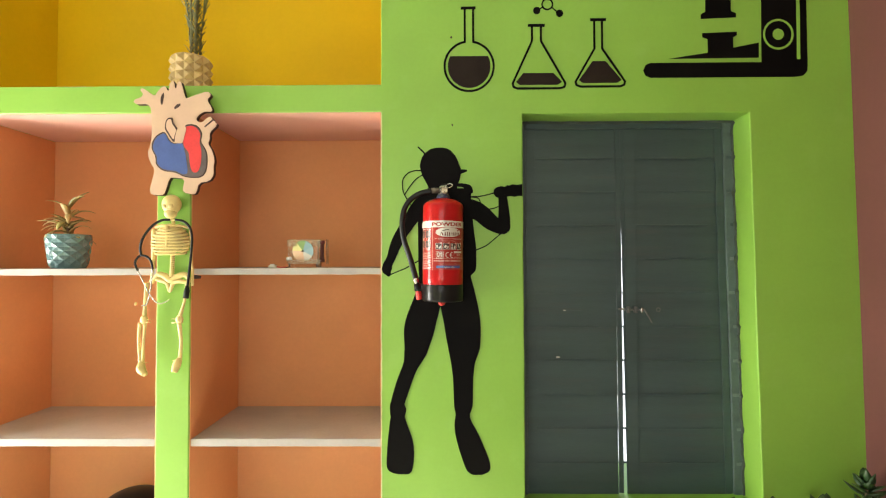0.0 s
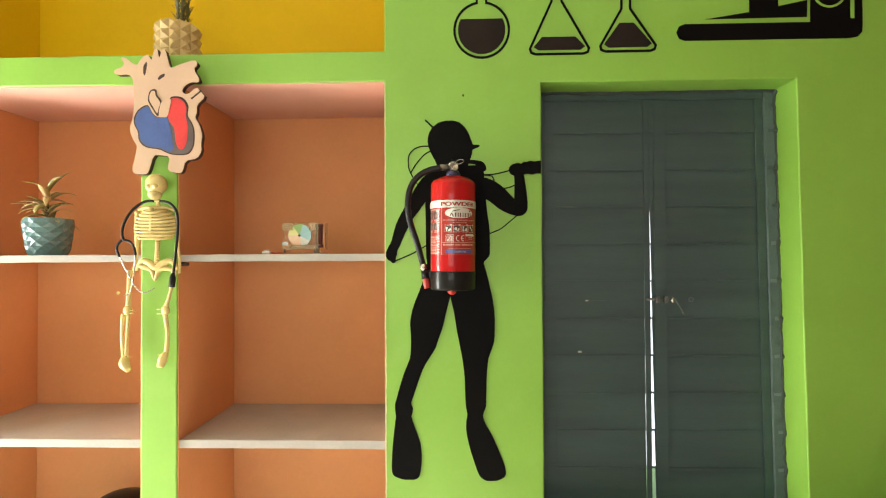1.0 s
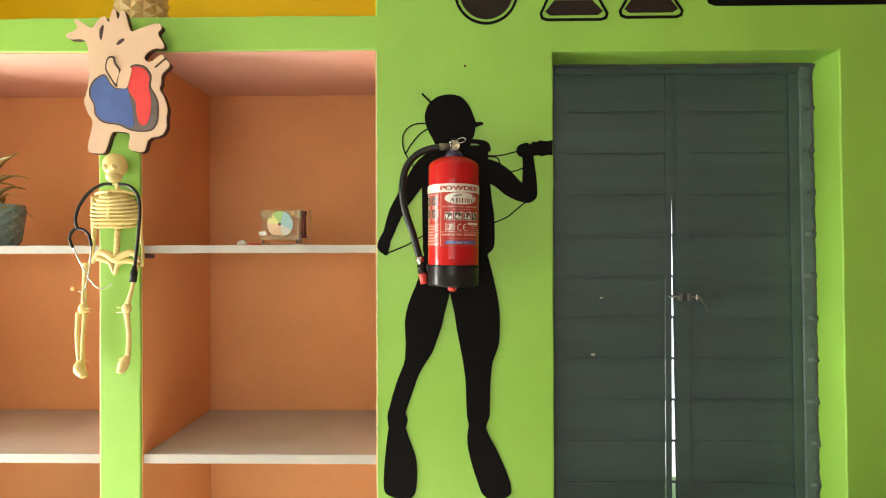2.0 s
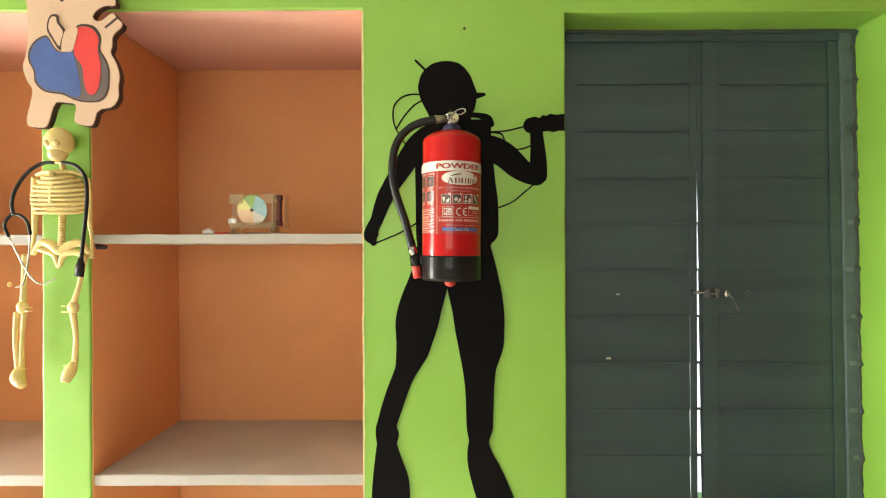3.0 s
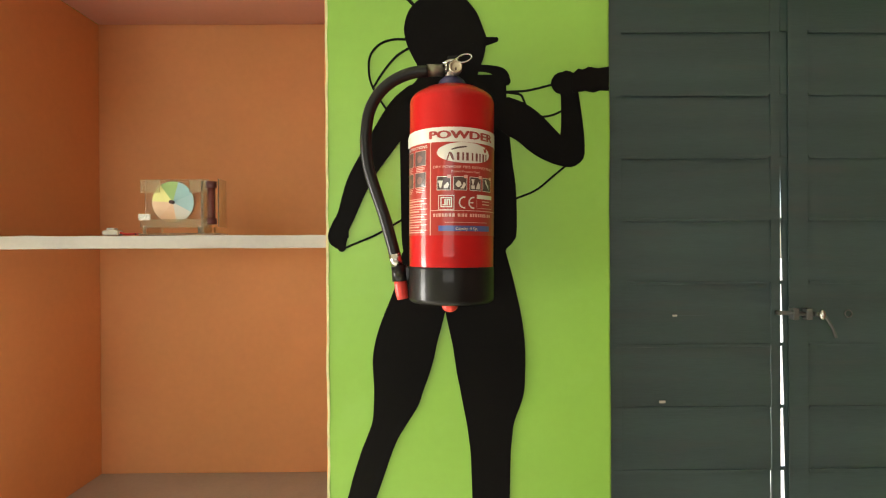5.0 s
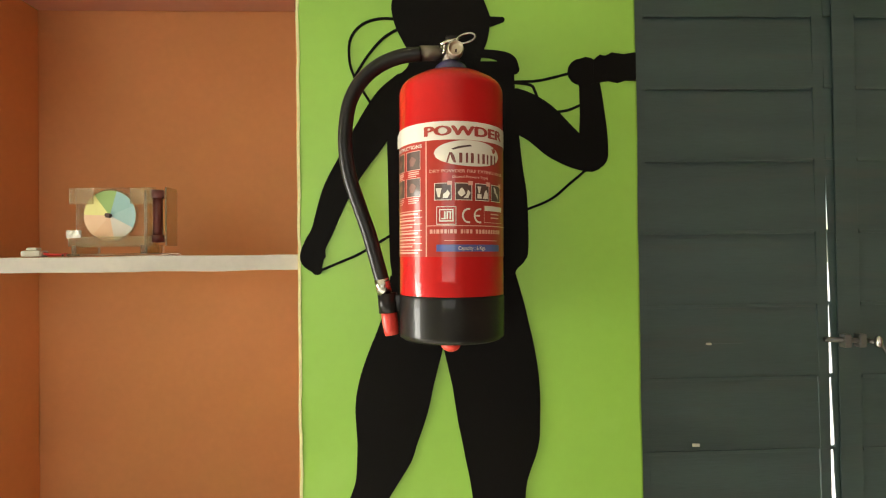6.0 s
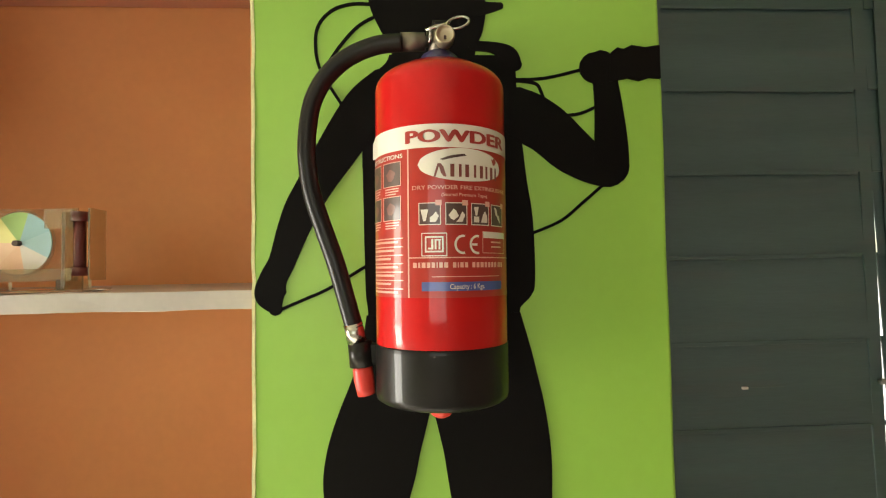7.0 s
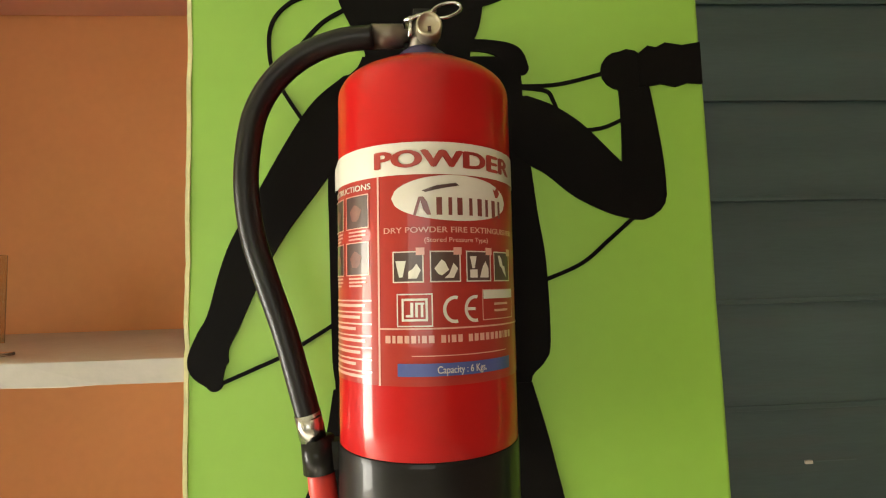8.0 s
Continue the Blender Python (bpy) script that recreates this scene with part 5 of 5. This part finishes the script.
part("side_post", boxed(DX + 0.088, DX + 0.0905, DY - 0.006, DY + 0.03, DZ + 0.016, DZ + 0.113, bevel=0.0008), HAZY, dev)
CX, CZ, CR = DX - 0.006, DZ + 0.067, 0.042
for i, col in enumerate(((0.72, 0.68, 0.28), (0.30, 0.46, 0.16), (0.28, 0.46, 0.48), (0.33, 0.50, 0.52), (0.62, 0.58, 0.52), (0.72, 0.46, 0.30), (0.74, 0.50, 0.34))):
    a0 = math.pi * 0.985 - i * math.tau / 7
    fan = [(CX, CZ)] + [(CX + CR * math.cos(a), CZ + CR * math.sin(a)) for a in np.linspace(a0, a0 - math.tau / 7, 9)]
    part("wheel_sector", slab(bmesh.new(), fan, DY + 0.002, DY + 0.004), surf("wheel_colour", col, 0.5, 0.05, 20, 200, 0.03), dev)
part("hub", tube(bmesh.new(), [(CX, DY - 0.006, CZ), (CX, DY + 0.012, CZ)], 0.0038, 16, 1), BOARD_DARK, dev, "dark hub")
# thin clear ring added round the disc to imitate its rim shadow
part("wheel_rim_shadow", tube(bmesh.new(), [(CX + (CR + 0.001) * math.cos(a), DY + 0.006, CZ + (CR + 0.001) * math.sin(a)) for a in np.linspace(0, math.tau, 33)], 0.0016, 6, 1), CLEAR, dev)
part("roller", tube(tube(tube(bmesh.new(), [(DX + 0.070, DY + 0.006, DZ + 0.024), (DX + 0.070, DY + 0.006, DZ + 0.106)], 0.0075, 14, 1), [(DX + 0.070, DY + 0.006, DZ + 0.022), (DX + 0.070, DY + 0.006, DZ + 0.034)], 0.0105, 14, 1), [(DX + 0.070, DY + 0.006, DZ + 0.096), (DX + 0.070, DY + 0.006, DZ + 0.109)], 0.0105, 14, 1), surf("dark_red_roller", (0.10, 0.014, 0.012), 0.4, 0.2, 30, 200, 0.05), dev, "dark red roller", smooth=True)
# added silvery patch in place of the glare on the stand's lower corner
part("foil_corner", boxed(DX - 0.069, DX - 0.045, DY - 0.0095, DY - 0.0075, DZ + 0.030, DZ + 0.043, bevel=0.001), GLARE_SILVER, dev, "silvery patch standing for glare on the plastic")
clip = thing("terminal_clip", (-0.437, 0.03, 1.4375), "small white terminal with a red lead, on the shelf", "terminal")
part("terminal", box(boxed(-0.453, -0.422, 0.02, 0.04, 1.4375, 1.448, bevel=0.003), -0.447, -0.430, 0.024, 0.036, 1.448, 1.453, bevel=0.002), LABEL_WHITE, clip)
part("lead", tube(bmesh.new(), [(-0.423, 0.03, 1.443), (-0.412, 0.031, 1.4405), (-0.399, 0.03, 1.4405), (-0.384, 0.028, 1.4410)], 0.0024, 8, 4), RED_PLASTIC, clip, "thin red lead", smooth=True)
tagged(part("wooden_peg", tube(bmesh.new(), [(-0.747, 0.02, 1.403), (-0.722, 0.02, 1.402)], [0.008, 0.006], 10, 1), BOARD_DARK), "dark wooden peg under the shelf", "peg")
